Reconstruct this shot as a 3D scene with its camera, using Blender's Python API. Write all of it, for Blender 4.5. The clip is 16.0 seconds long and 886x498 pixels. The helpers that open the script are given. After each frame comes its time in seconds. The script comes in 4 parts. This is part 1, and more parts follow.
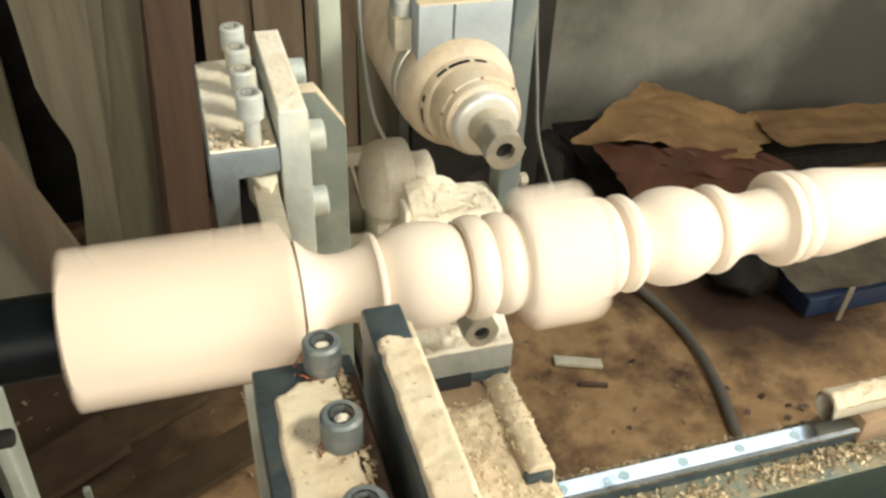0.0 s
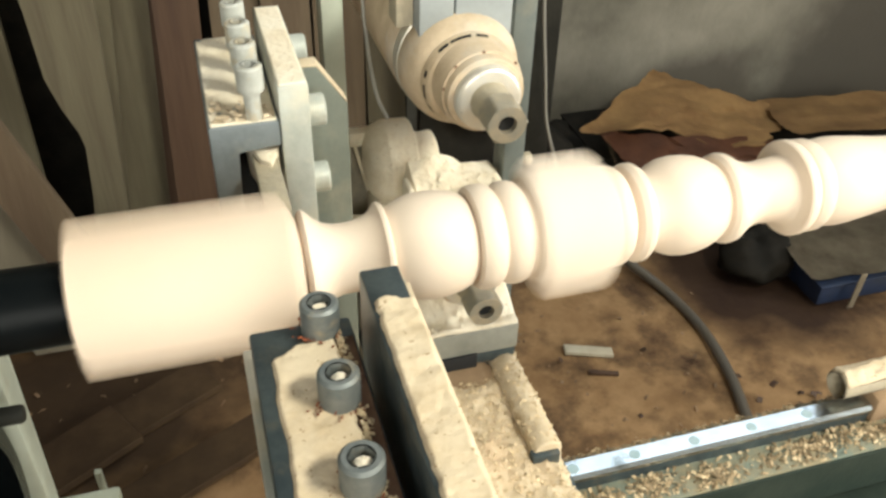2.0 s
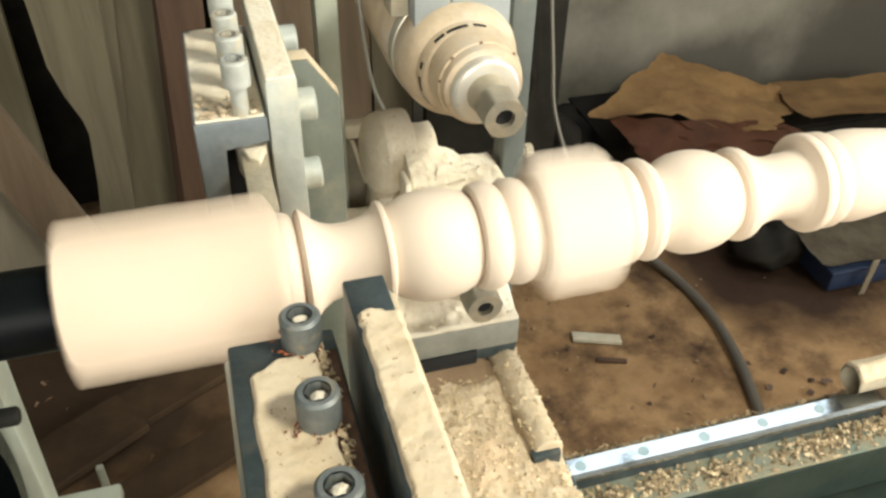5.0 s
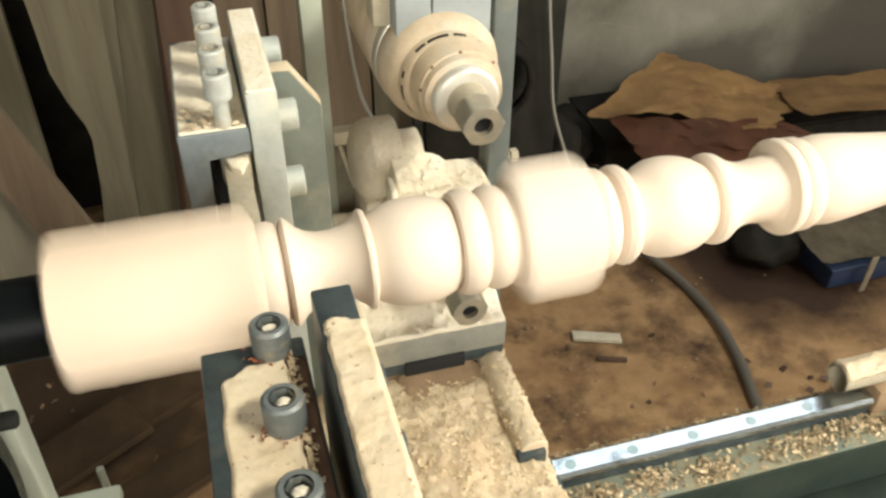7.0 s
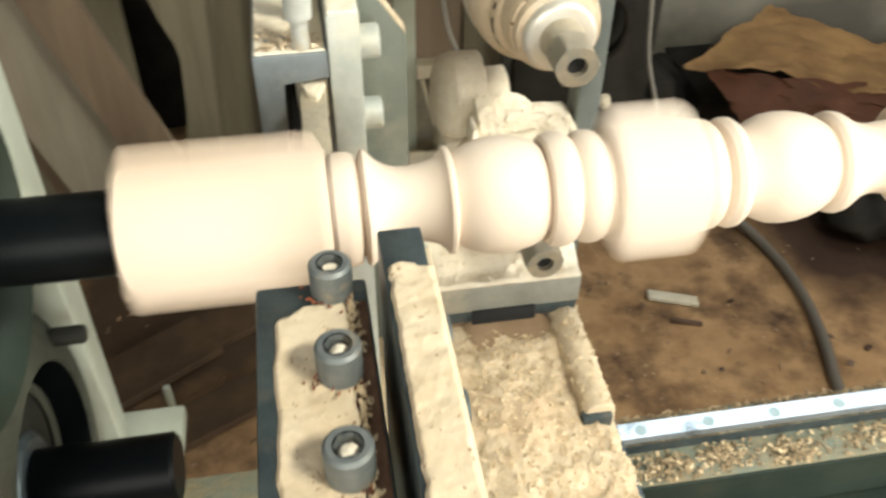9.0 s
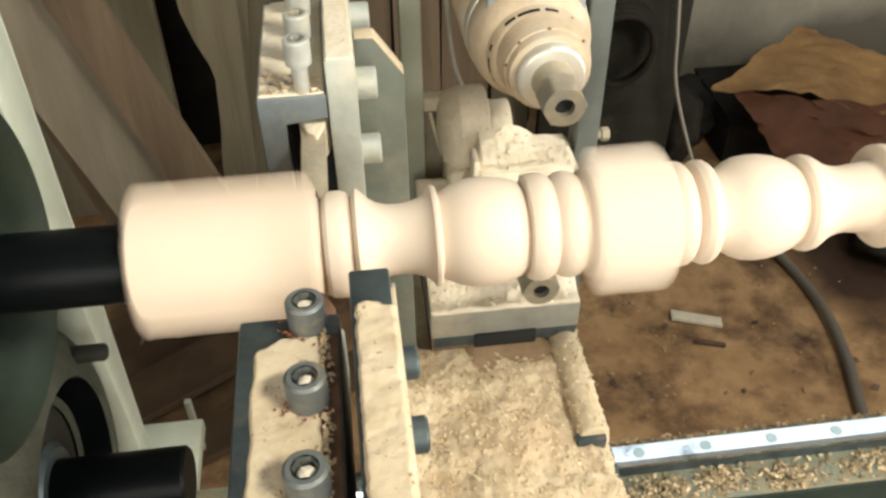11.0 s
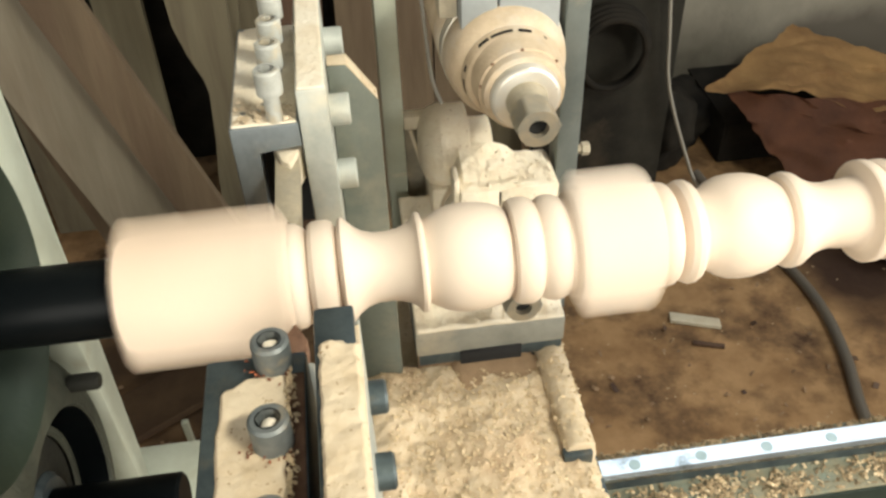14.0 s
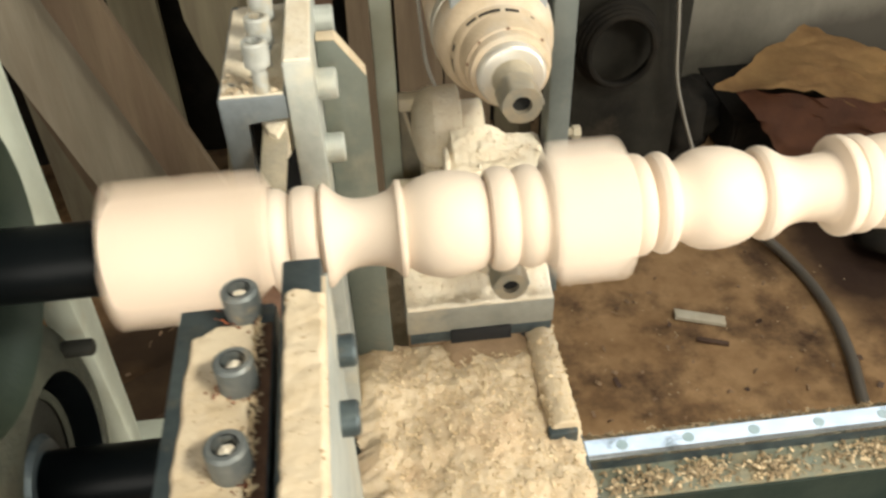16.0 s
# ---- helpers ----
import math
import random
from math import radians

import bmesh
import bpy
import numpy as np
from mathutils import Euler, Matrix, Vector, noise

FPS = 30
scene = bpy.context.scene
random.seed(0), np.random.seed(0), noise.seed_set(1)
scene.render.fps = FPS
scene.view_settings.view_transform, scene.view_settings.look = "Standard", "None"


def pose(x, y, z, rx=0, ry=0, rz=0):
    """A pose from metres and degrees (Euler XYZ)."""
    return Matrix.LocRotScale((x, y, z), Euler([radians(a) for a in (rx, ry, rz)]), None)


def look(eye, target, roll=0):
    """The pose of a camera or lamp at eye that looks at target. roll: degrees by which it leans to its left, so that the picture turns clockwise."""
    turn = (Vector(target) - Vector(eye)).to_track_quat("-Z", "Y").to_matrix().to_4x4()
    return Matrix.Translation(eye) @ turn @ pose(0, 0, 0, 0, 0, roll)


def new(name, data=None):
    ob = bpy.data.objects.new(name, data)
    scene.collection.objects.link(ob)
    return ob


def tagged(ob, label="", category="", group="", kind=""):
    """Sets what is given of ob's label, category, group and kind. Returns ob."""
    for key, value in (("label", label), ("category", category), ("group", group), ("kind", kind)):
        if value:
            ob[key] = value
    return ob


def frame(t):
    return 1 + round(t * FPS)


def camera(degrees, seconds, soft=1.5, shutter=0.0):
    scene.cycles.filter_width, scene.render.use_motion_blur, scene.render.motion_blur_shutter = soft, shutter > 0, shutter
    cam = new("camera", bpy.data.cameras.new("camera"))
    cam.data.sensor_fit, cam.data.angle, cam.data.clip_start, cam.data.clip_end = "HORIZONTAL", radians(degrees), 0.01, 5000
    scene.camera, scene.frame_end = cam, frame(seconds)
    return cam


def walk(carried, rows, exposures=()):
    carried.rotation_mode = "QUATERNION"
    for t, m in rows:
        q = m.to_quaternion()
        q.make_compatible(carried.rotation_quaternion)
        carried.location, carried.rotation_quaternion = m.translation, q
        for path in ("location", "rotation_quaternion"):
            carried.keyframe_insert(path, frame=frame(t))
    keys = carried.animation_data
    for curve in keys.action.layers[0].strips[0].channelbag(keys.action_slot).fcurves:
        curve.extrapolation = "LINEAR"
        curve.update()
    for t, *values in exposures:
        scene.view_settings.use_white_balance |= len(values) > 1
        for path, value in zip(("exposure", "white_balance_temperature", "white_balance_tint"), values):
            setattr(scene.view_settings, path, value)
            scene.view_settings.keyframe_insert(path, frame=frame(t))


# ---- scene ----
# Camera: field of view, then seconds, eye (from the lathe's axis), yaw, pitch, roll.
AXIS = 1.067  # height of the lathe's axis over the floor
cam = camera(54.54, 16.0, soft=2.6, shutter=1.0)
PATH = [
    (0.0, -0.0816, -0.3587, 0.3010, -18.43, -36.98, -2.65),
    (0.5, -0.0769, -0.3640, 0.2987, -18.26, -36.92, -2.16),
    (1.0, -0.0779, -0.3673, 0.2985, -17.89, -36.85, -1.78),
    (1.5, -0.0788, -0.3689, 0.2963, -17.62, -36.81, -1.62),
    (2.0, -0.0820, -0.3663, 0.2875, -17.62, -37.24, -1.69),
    (2.5, -0.0872, -0.3547, 0.2839, -17.76, -38.04, -2.12),
    (3.0, -0.0749, -0.3538, 0.2808, -17.75, -38.22, -1.77),
    (3.5, -0.0752, -0.3467, 0.2807, -17.59, -38.39, -1.48),
    (6.0, -0.0691, -0.3511, 0.2881, -16.61, -38.41, -0.94),
    (6.5, -0.0632, -0.3532, 0.2900, -16.59, -38.44, -0.66),
    (7.0, -0.0627, -0.3612, 0.2969, -16.41, -38.49, -0.35),
    (7.5, -0.0837, -0.3517, 0.2899, -15.06, -38.88, -0.32),
    (8.0, -0.0937, -0.3294, 0.2825, -15.33, -40.74, -1.98),
    (8.5, -0.0709, -0.3289, 0.2759, -15.14, -41.93, -2.13),
    (9.0, -0.0619, -0.3366, 0.2772, -10.04, -42.29, -0.72),
    (9.5, -0.0454, -0.3553, 0.2947, -7.79, -42.22, -0.16),
    (10.0, -0.0395, -0.3569, 0.3038, -7.06, -41.82, 0.46),
    (12.5, -0.0316, -0.3504, 0.3095, -6.52, -41.34, 0.86),
    (13.0, -0.0226, -0.3474, 0.3154, -6.52, -41.36, 1.28),
    (13.5, -0.0220, -0.3494, 0.3187, -6.52, -41.33, 2.21),
    (14.0, -0.0285, -0.3507, 0.3182, -6.61, -41.33, 2.19),
    (14.5, -0.0296, -0.3570, 0.3139, -6.46, -41.28, 2.30),
    (15.0, -0.0156, -0.3638, 0.3121, -6.05, -41.21, 2.38),
    (15.5, 0.0011, -0.3742, 0.3019, -5.33, -41.10, 2.26),
    (16.0, -0.0115, -0.3751, 0.3101, -5.27, -41.11, 2.27),
]
walk(cam, [(t, pose(x, y, AXIS + z, 90 + pitch, 0, yaw) @ pose(0, 0, 0, 0, 0, -roll)) for t, x, y, z, yaw, pitch, roll in PATH],
     [(0.0, 0.40, 6500, 10), (3.5, 0.39, 6500, 10), (6.5, 0.43, 6600, 11), (8.0, 0.33, 6650, 12), (9.0, 0.50, 6450, 11), (9.5, 0.34, 6700, 13), (10.0, 0.28, 6700, 13), (12.5, 0.35, 6600, 12), (16.0, 0.27, 6700, 13)])

# ---- world and light ----
world = bpy.data.worlds.new("world")
scene.world = world
world.use_nodes = True
sky = world.node_tree.nodes.new("ShaderNodeTexSky")
sky.sky_type, sky.sun_disc = "NISHITA", False
sky.sun_elevation, sky.sun_rotation = radians(40), radians(90)
world.node_tree.links.new(sky.outputs[0], world.node_tree.nodes["Background"].inputs[0])
world.node_tree.nodes["Background"].inputs[1].default_value = 0.1


def area_lamp(name, eye, target, sx, sy, watts, colour):
    data = bpy.data.lights.new(name, "AREA")
    data.shape, data.size, data.size_y, data.energy, data.color = "RECTANGLE", sx, sy, watts, colour
    ob = new(name, data)
    ob.matrix_world = look(eye, target)
    return ob


# the tube lamp under the ceiling, the unseen doorway's daylight, and the roof light
area_lamp("tube_lamp_light", (1.03, -0.92, 2.50), (0.0, -0.05, 1.07), 0.50, 0.25, 35, (1.0, 0.985, 0.84))
area_lamp("doorway_light", (3.34, -1.25, 1.35), (0.1, 0.1, 1.0), 1.9, 2.2, 84, (1.0, 0.99, 0.88))
# fill added from the front left to lift the motor and drum
area_lamp("south_fill_light", (-0.70, -2.44, 1.75), (0.0, 0.2, 1.0), 2.2, 1.5, 54, (1.0, 0.975, 0.85))
area_lamp("roof_light", (1.60, 1.20, 2.83), (1.60, 1.20, 0.0), 2.6, 0.90, 15, (0.88, 0.98, 1.0))

# ---- materials ----


def material(name, base, rough=0.6, metal=0.0, second=None, scale=20.0, detail=6.0, mix=(0.35, 0.65), stretch=(1, 1, 1), bump=0.0, bump_scale=200.0, third=None, third_scale=4.0, third_mix=(0.55, 0.7), random_shift=0.0, gloss=0.5, fleck=None):
    """A procedural surface: a base colour, blotches of a second and stains of a third, and a fine relief."""
    m = bpy.data.materials.new(name)
    m.use_nodes = True
    nt = m.node_tree
    b = nt.nodes["Principled BSDF"]
    b.inputs["Roughness"].default_value, b.inputs["Metallic"].default_value = rough, metal
    b.inputs["Specular IOR Level"].default_value = gloss
    tc = nt.nodes.new("ShaderNodeTexCoord")
    mp = nt.nodes.new("ShaderNodeMapping")
    mp.inputs["Scale"].default_value = stretch
    nt.links.new(tc.outputs["Object"], mp.inputs[0])

    def blotch(s, d, lo, hi):
        n = nt.nodes.new("ShaderNodeTexNoise")
        n.inputs["Scale"].default_value, n.inputs["Detail"].default_value, n.inputs["Roughness"].default_value = s, d, 0.65
        nt.links.new(mp.outputs[0], n.inputs["Vector"])
        r = nt.nodes.new("ShaderNodeMapRange")
        r.inputs["From Min"].default_value, r.inputs["From Max"].default_value = lo, hi
        nt.links.new(n.outputs["Fac"], r.inputs["Value"])
        return r.outputs["Result"]

    def blend(fac, a, c):
        x = nt.nodes.new("ShaderNodeMix")
        x.data_type = "RGBA"
        nt.links.new(fac, x.inputs["Factor"])
        for sock, v in ((x.inputs[6], a), (x.inputs[7], c)):
            if isinstance(v, tuple):
                sock.default_value = (*v, 1)
            else:
                nt.links.new(v, sock)
        return x.outputs[2]

    colour = base
    if second:
        colour = blend(blotch(scale, detail, *mix), colour, second)
    if third:
        colour = blend(blotch(third_scale, 5.0, *third_mix), colour, third)
    if fleck:
        colour = blend(blotch(330.0, 2.0, 0.66, 0.72), colour, fleck)
    if isinstance(colour, tuple):
        b.inputs["Base Color"].default_value = (*colour, 1)
    else:
        if random_shift:
            info = nt.nodes.new("ShaderNodeNewGeometry")
            hsv = nt.nodes.new("ShaderNodeHueSaturation")
            r = nt.nodes.new("ShaderNodeMapRange")
            r.inputs["To Min"].default_value, r.inputs["To Max"].default_value = 1 - random_shift, 1 + random_shift
            nt.links.new(info.outputs["Random Per Island"], r.inputs["Value"])
            nt.links.new(r.outputs["Result"], hsv.inputs["Value"])
            nt.links.new(colour, hsv.inputs["Color"])
            colour = hsv.outputs["Color"]
        nt.links.new(colour, b.inputs["Base Color"])
    if bump:
        n = nt.nodes.new("ShaderNodeTexNoise")
        n.inputs["Scale"].default_value, n.inputs["Detail"].default_value = bump_scale, 5
        nt.links.new(mp.outputs[0], n.inputs["Vector"])
        bp = nt.nodes.new("ShaderNodeBump")
        bp.inputs["Strength"].default_value, bp.inputs["Distance"].default_value = bump, 0.004
        nt.links.new(n.outputs["Fac"], bp.inputs["Height"])
        nt.links.new(bp.outputs[0], b.inputs["Normal"])
    return m


WOOD = material("pale_turned_wood", (0.755, 0.64, 0.525), 0.55, second=(0.69, 0.56, 0.435), scale=60, stretch=(0.15, 1, 1), bump=0.08, bump_scale=300, third=(0.78, 0.68, 0.575), third_scale=12)
BLANK = material("sawn_blank_wood", (0.70, 0.572, 0.452), 0.55, second=(0.63, 0.495, 0.37), scale=60, stretch=(0.15, 1, 1), bump=0.08, bump_scale=300, third=(0.73, 0.615, 0.50), third_scale=12)
DUST = material("sawdust", (0.61, 0.50, 0.35), 0.95, second=(0.53, 0.415, 0.27), scale=110, bump=0.2, bump_scale=380, third=(0.65, 0.55, 0.40), third_scale=35, third_mix=(0.42, 0.7), fleck=(0.26, 0.16, 0.08))
HEAP = material("heaped_sawdust", (0.66, 0.545, 0.385), 0.95, second=(0.57, 0.445, 0.29), scale=120, bump=0.28, bump_scale=360, third=(0.47, 0.33, 0.20), third_scale=16, third_mix=(0.48, 0.72), fleck=(0.80, 0.70, 0.54))
CAKED = material("caked_fine_dust", (0.78, 0.70, 0.55), 0.95, second=(0.70, 0.60, 0.45), scale=60, bump=0.35, bump_scale=260, third=(0.80, 0.74, 0.62), third_scale=22, third_mix=(0.45, 0.7), fleck=(0.52, 0.40, 0.27))
DUSTY_STEEL = material("sawdust_coated_steel", (0.46, 0.39, 0.28), 0.75, 0.1, second=(0.33, 0.30, 0.23), scale=45, bump=0.2, bump_scale=260, third=(0.22, 0.22, 0.19), third_scale=20, third_mix=(0.58, 0.8))
FLAKE = material("wood_chips", (0.66, 0.54, 0.36), 0.85, second=(0.56, 0.42, 0.25), scale=90, random_shift=0.18)
FLOOR_CHIP = material("trodden_chips", (0.24, 0.16, 0.09), 0.9, second=(0.17, 0.10, 0.055), scale=90, random_shift=0.3)
STEEL_DARK = material("black_oxide_steel", (0.055, 0.075, 0.085), 0.42, 0.55, second=(0.10, 0.125, 0.13), scale=70, bump=0.12, bump_scale=250, third=(0.20, 0.17, 0.12), third_scale=30, third_mix=(0.56, 0.78))
STEEL_GREY = material("dusty_grey_steel", (0.496, 0.517, 0.473), 0.5, 0.25, second=(0.374, 0.397, 0.36), scale=30, bump=0.12, bump_scale=180, third=(0.66, 0.586, 0.434), third_scale=14, third_mix=(0.5, 0.8))
BLOCK = material("blue_grey_steel", (0.21, 0.24, 0.255), 0.45, 0.35, second=(0.155, 0.18, 0.19), scale=26, bump=0.12, third=(0.42, 0.40, 0.33), third_scale=14, third_mix=(0.52, 0.8))
BRACKET = material("dusty_bracket_steel", (0.31, 0.305, 0.26), 0.6, 0.2, second=(0.22, 0.22, 0.19), scale=30, bump=0.15, third=(0.44, 0.38, 0.28), third_scale=18, third_mix=(0.5, 0.75))
TEAL = material("green_grey_plate", (0.173, 0.19, 0.16), 0.5, 0.2, second=(0.13, 0.147, 0.125), scale=25, bump=0.12, bump_scale=180, third=(0.294, 0.268, 0.199), third_scale=12, third_mix=(0.5, 0.8))
STEEL_BRIGHT = material("polished_rail_steel", (0.64, 0.69, 0.72), 0.24, 1.0, second=(0.52, 0.57, 0.60), scale=30, bump=0.03, bump_scale=120, third=(0.16, 0.18, 0.17), third_scale=26, third_mix=(0.60, 0.74))
SCREW = material("zinc_screw_steel", (0.48, 0.49, 0.455), 0.6, 0.2, second=(0.36, 0.37, 0.34), scale=120, bump=0.1, third=(0.55, 0.47, 0.33), third_scale=60, third_mix=(0.5, 0.7))
SCREW_DARK = material("dark_screw_steel", (0.125, 0.145, 0.145), 0.5, 0.4, second=(0.20, 0.21, 0.20), scale=120, bump=0.1, third=(0.35, 0.29, 0.20), third_scale=70, third_mix=(0.55, 0.75))
CAP = material("dull_rail_cap", (0.42, 0.50, 0.48), 0.35, 0.8, second=(0.34, 0.42, 0.40), scale=60)
CLAMP = material("blue_grey_aluminium", (0.36, 0.39, 0.40), 0.45, 0.3, second=(0.30, 0.325, 0.33), scale=40, bump=0.08)
COLUMN = material("dark_teal_column", (0.115, 0.135, 0.13), 0.5, 0.2, second=(0.16, 0.18, 0.17), scale=25, bump=0.1, third=(0.28, 0.26, 0.20), third_scale=16, third_mix=(0.56, 0.8))
# near-black in place of the shade inside holes, slots and recesses
HOLE = material("hole_shade_black", (0.012, 0.012, 0.012), 0.9)
MOTOR = material("dusty_motor_casing", (0.592, 0.474, 0.335), 0.7, 0.0, second=(0.425, 0.326, 0.216), scale=34, bump=0.2, bump_scale=350, third=(0.544, 0.516, 0.46), third_scale=14, third_mix=(0.5, 0.75))
MOTOR_WHITE = material("bare_aluminium", (0.605, 0.594, 0.55), 0.38, 0.5, second=(0.682, 0.627, 0.528), scale=60, bump=0.08)
NUT = material("dusty_collet_nut", (0.27, 0.265, 0.225), 0.45, 0.4, second=(0.42, 0.35, 0.25), scale=50, bump=0.1)
RUST_RED = material("red_rust", (0.26, 0.075, 0.030), 0.85, second=(0.15, 0.050, 0.025), scale=90, random_shift=0.3)
RUST = material("rusty_smear", (0.11, 0.055, 0.032), 0.85, second=(0.20, 0.11, 0.065), scale=90, bump=0.3)
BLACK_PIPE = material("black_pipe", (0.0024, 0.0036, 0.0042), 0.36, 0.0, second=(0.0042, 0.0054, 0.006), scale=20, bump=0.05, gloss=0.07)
PALE_PAINT = material("pale_green_paint", (0.52, 0.56, 0.47), 0.5, second=(0.42, 0.445, 0.36), scale=15, bump=0.06, third=(0.4, 0.338, 0.225), third_scale=18, third_mix=(0.6, 0.8))
CASTING = material("grey_casting", (0.0245, 0.0245, 0.019), 0.7, 0.0, second=(0.0144, 0.0144, 0.0115), scale=25, bump=0.2, gloss=0.25)
HOUSING = material("dull_green_casting", (0.058, 0.062, 0.046), 0.65, second=(0.034, 0.036, 0.027), scale=22, bump=0.25, third=(0.085, 0.075, 0.052), third_scale=14, third_mix=(0.52, 0.75), gloss=0.25)
HOUSING_DARK = material("dark_green_enamel", (0.020, 0.030, 0.022), 0.5, second=(0.030, 0.040, 0.028), scale=18, bump=0.12, gloss=0.25)
GREEN_BED = material("dark_green_bed", (0.018, 0.028, 0.023), 0.5, second=(0.030, 0.040, 0.032), scale=20, bump=0.1, third=(0.050, 0.048, 0.032), third_scale=12, third_mix=(0.55, 0.75), gloss=0.12)
LEDGE = material("dusty_green_ledge", (0.15, 0.185, 0.15), 0.7, second=(0.27, 0.22, 0.13), scale=38, bump=0.4, bump_scale=300, third=(0.12, 0.14, 0.11), third_scale=22, third_mix=(0.58, 0.75))
FLOOR = material("dirty_workshop_floor", (0.20, 0.114, 0.052), 0.85, second=(0.335, 0.205, 0.100), scale=8, bump=0.5, bump_scale=40, third=(0.050, 0.027, 0.015), third_scale=6.5, third_mix=(0.47, 0.70), gloss=0.25)
WALL = material("stained_grey_wall", (0.165, 0.152, 0.118), 0.9, second=(0.082, 0.075, 0.056), scale=3.4, bump=0.4, bump_scale=60, third=(0.26, 0.238, 0.19), third_scale=1.2, third_mix=(0.45, 0.7))
PLASTER = material("workshop_plaster", (0.2, 0.19, 0.17), 0.9, second=(0.16, 0.15, 0.133), scale=2.0, bump=0.3, bump_scale=50)
PLANK_OLIVE = material("weathered_plank", (0.150, 0.130, 0.082), 0.8, second=(0.098, 0.080, 0.050), scale=14, stretch=(1, 1, 0.08), bump=0.4, bump_scale=80, third=(0.0847, 0.0665, 0.0423), third_scale=7, third_mix=(0.47, 0.72))
PLANK_GREY = material("grey_weathered_plank", (0.25, 0.222, 0.165), 0.8, second=(0.18, 0.155, 0.11), scale=14, stretch=(1, 1, 0.08), bump=0.3, bump_scale=80, third=(0.115, 0.078, 0.045), third_scale=5, third_mix=(0.5, 0.75))
PLANK_RED = material("red_brown_plank", (0.088, 0.050, 0.028), 0.7, second=(0.055, 0.027, 0.015), scale=14, stretch=(1, 1, 0.08), bump=0.3, bump_scale=80, third=(0.035, 0.016, 0.010), third_scale=7, third_mix=(0.47, 0.72))
PLANK_TAN = material("tan_plank", (0.155, 0.113, 0.070), 0.8, second=(0.098, 0.068, 0.040), scale=16, stretch=(1, 1, 0.08), bump=0.3, bump_scale=80, third=(0.084, 0.0515, 0.0314), third_scale=7, third_mix=(0.47, 0.72))
CARD = material("brown_cardboard", (0.39, 0.232, 0.0928), 0.9, second=(0.25, 0.138, 0.0546), scale=9, bump=0.3, bump_scale=40)
CARD_RED = material("red_brown_box", (0.132, 0.0463, 0.018), 0.8, second=(0.0796, 0.0274, 0.0109), scale=8, bump=0.2)
CARD_GREY = material("pale_paper", (0.19, 0.155, 0.105), 0.9, second=(0.095, 0.072, 0.045), scale=12, bump=0.2)
BLUE = material("blue_plastic", (0.006, 0.018, 0.055), 0.6, second=(0.007, 0.012, 0.026), scale=12)
GREEN = material("green_plastic", (0.015, 0.07, 0.03), 0.6, second=(0.02, 0.05, 0.025), scale=12)
DARK = material("dark_clutter", (0.0096, 0.0088, 0.0072), 0.9, second=(0.0192, 0.016, 0.012), scale=14, bump=0.3, gloss=0.15)
FLOOR_BOARD = material("trodden_board", (0.075, 0.046, 0.023), 0.85, second=(0.045, 0.027, 0.014), scale=9, bump=0.3, bump_scale=60, third=(0.0575, 0.0322, 0.0184), third_scale=5, third_mix=(0.5, 0.7), gloss=0.25)
OFFCUT = material("pale_offcut", (0.50, 0.46, 0.36), 0.9, second=(0.40, 0.35, 0.26), scale=30)
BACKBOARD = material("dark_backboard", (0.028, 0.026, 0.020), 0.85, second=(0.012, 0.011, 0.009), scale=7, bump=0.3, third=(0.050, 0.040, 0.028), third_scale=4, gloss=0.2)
# brown of the end stop; on riser and slope it paints their shade
BROWN_SHADE_DUST = material("brown_shade_dust", (0.33, 0.225, 0.135), 0.95, second=(0.25, 0.165, 0.095), scale=40, bump=0.3, bump_scale=200)
BED_CHIP = material("dull_chips", (0.40, 0.30, 0.18), 0.9, second=(0.22, 0.16, 0.09), scale=90, random_shift=0.4)
RUBBER = material("grey_cable", (0.088, 0.078, 0.066), 0.45, second=(0.102, 0.085, 0.0638), scale=30, bump=0.1)
CORD = material("pale_cord", (0.25, 0.235, 0.20), 0.6)
CABLE_PALE = material("pale_cable", (0.42, 0.41, 0.37), 0.5)
TUBE_GLOW = bpy.data.materials.new("lamp_tube")
TUBE_GLOW.use_nodes = True
TUBE_GLOW.node_tree.nodes["Principled BSDF"].inputs["Emission Color"].default_value = (1, 0.93, 0.8, 1)
TUBE_GLOW.node_tree.nodes["Principled BSDF"].inputs["Emission Strength"].default_value = 6



def darkened(m, place, reach, colour):
    """Blends a soft-edged dark patch into a surface's colour round a place on it."""
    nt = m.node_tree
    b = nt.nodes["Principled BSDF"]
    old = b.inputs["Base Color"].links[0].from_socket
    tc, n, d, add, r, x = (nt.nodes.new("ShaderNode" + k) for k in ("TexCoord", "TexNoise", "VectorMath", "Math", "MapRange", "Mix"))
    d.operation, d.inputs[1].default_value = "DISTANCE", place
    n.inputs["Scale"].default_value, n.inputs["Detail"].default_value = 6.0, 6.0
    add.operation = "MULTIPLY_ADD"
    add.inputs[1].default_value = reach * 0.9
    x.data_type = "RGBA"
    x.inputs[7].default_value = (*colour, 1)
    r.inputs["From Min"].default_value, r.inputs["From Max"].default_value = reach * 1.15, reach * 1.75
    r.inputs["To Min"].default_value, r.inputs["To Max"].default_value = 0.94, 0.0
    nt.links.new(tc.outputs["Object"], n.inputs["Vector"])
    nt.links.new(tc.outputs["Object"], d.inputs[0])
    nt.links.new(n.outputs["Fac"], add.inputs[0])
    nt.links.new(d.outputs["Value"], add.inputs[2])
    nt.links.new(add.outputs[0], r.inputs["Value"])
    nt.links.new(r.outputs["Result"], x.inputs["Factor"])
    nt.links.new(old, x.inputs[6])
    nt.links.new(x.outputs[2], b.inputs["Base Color"])


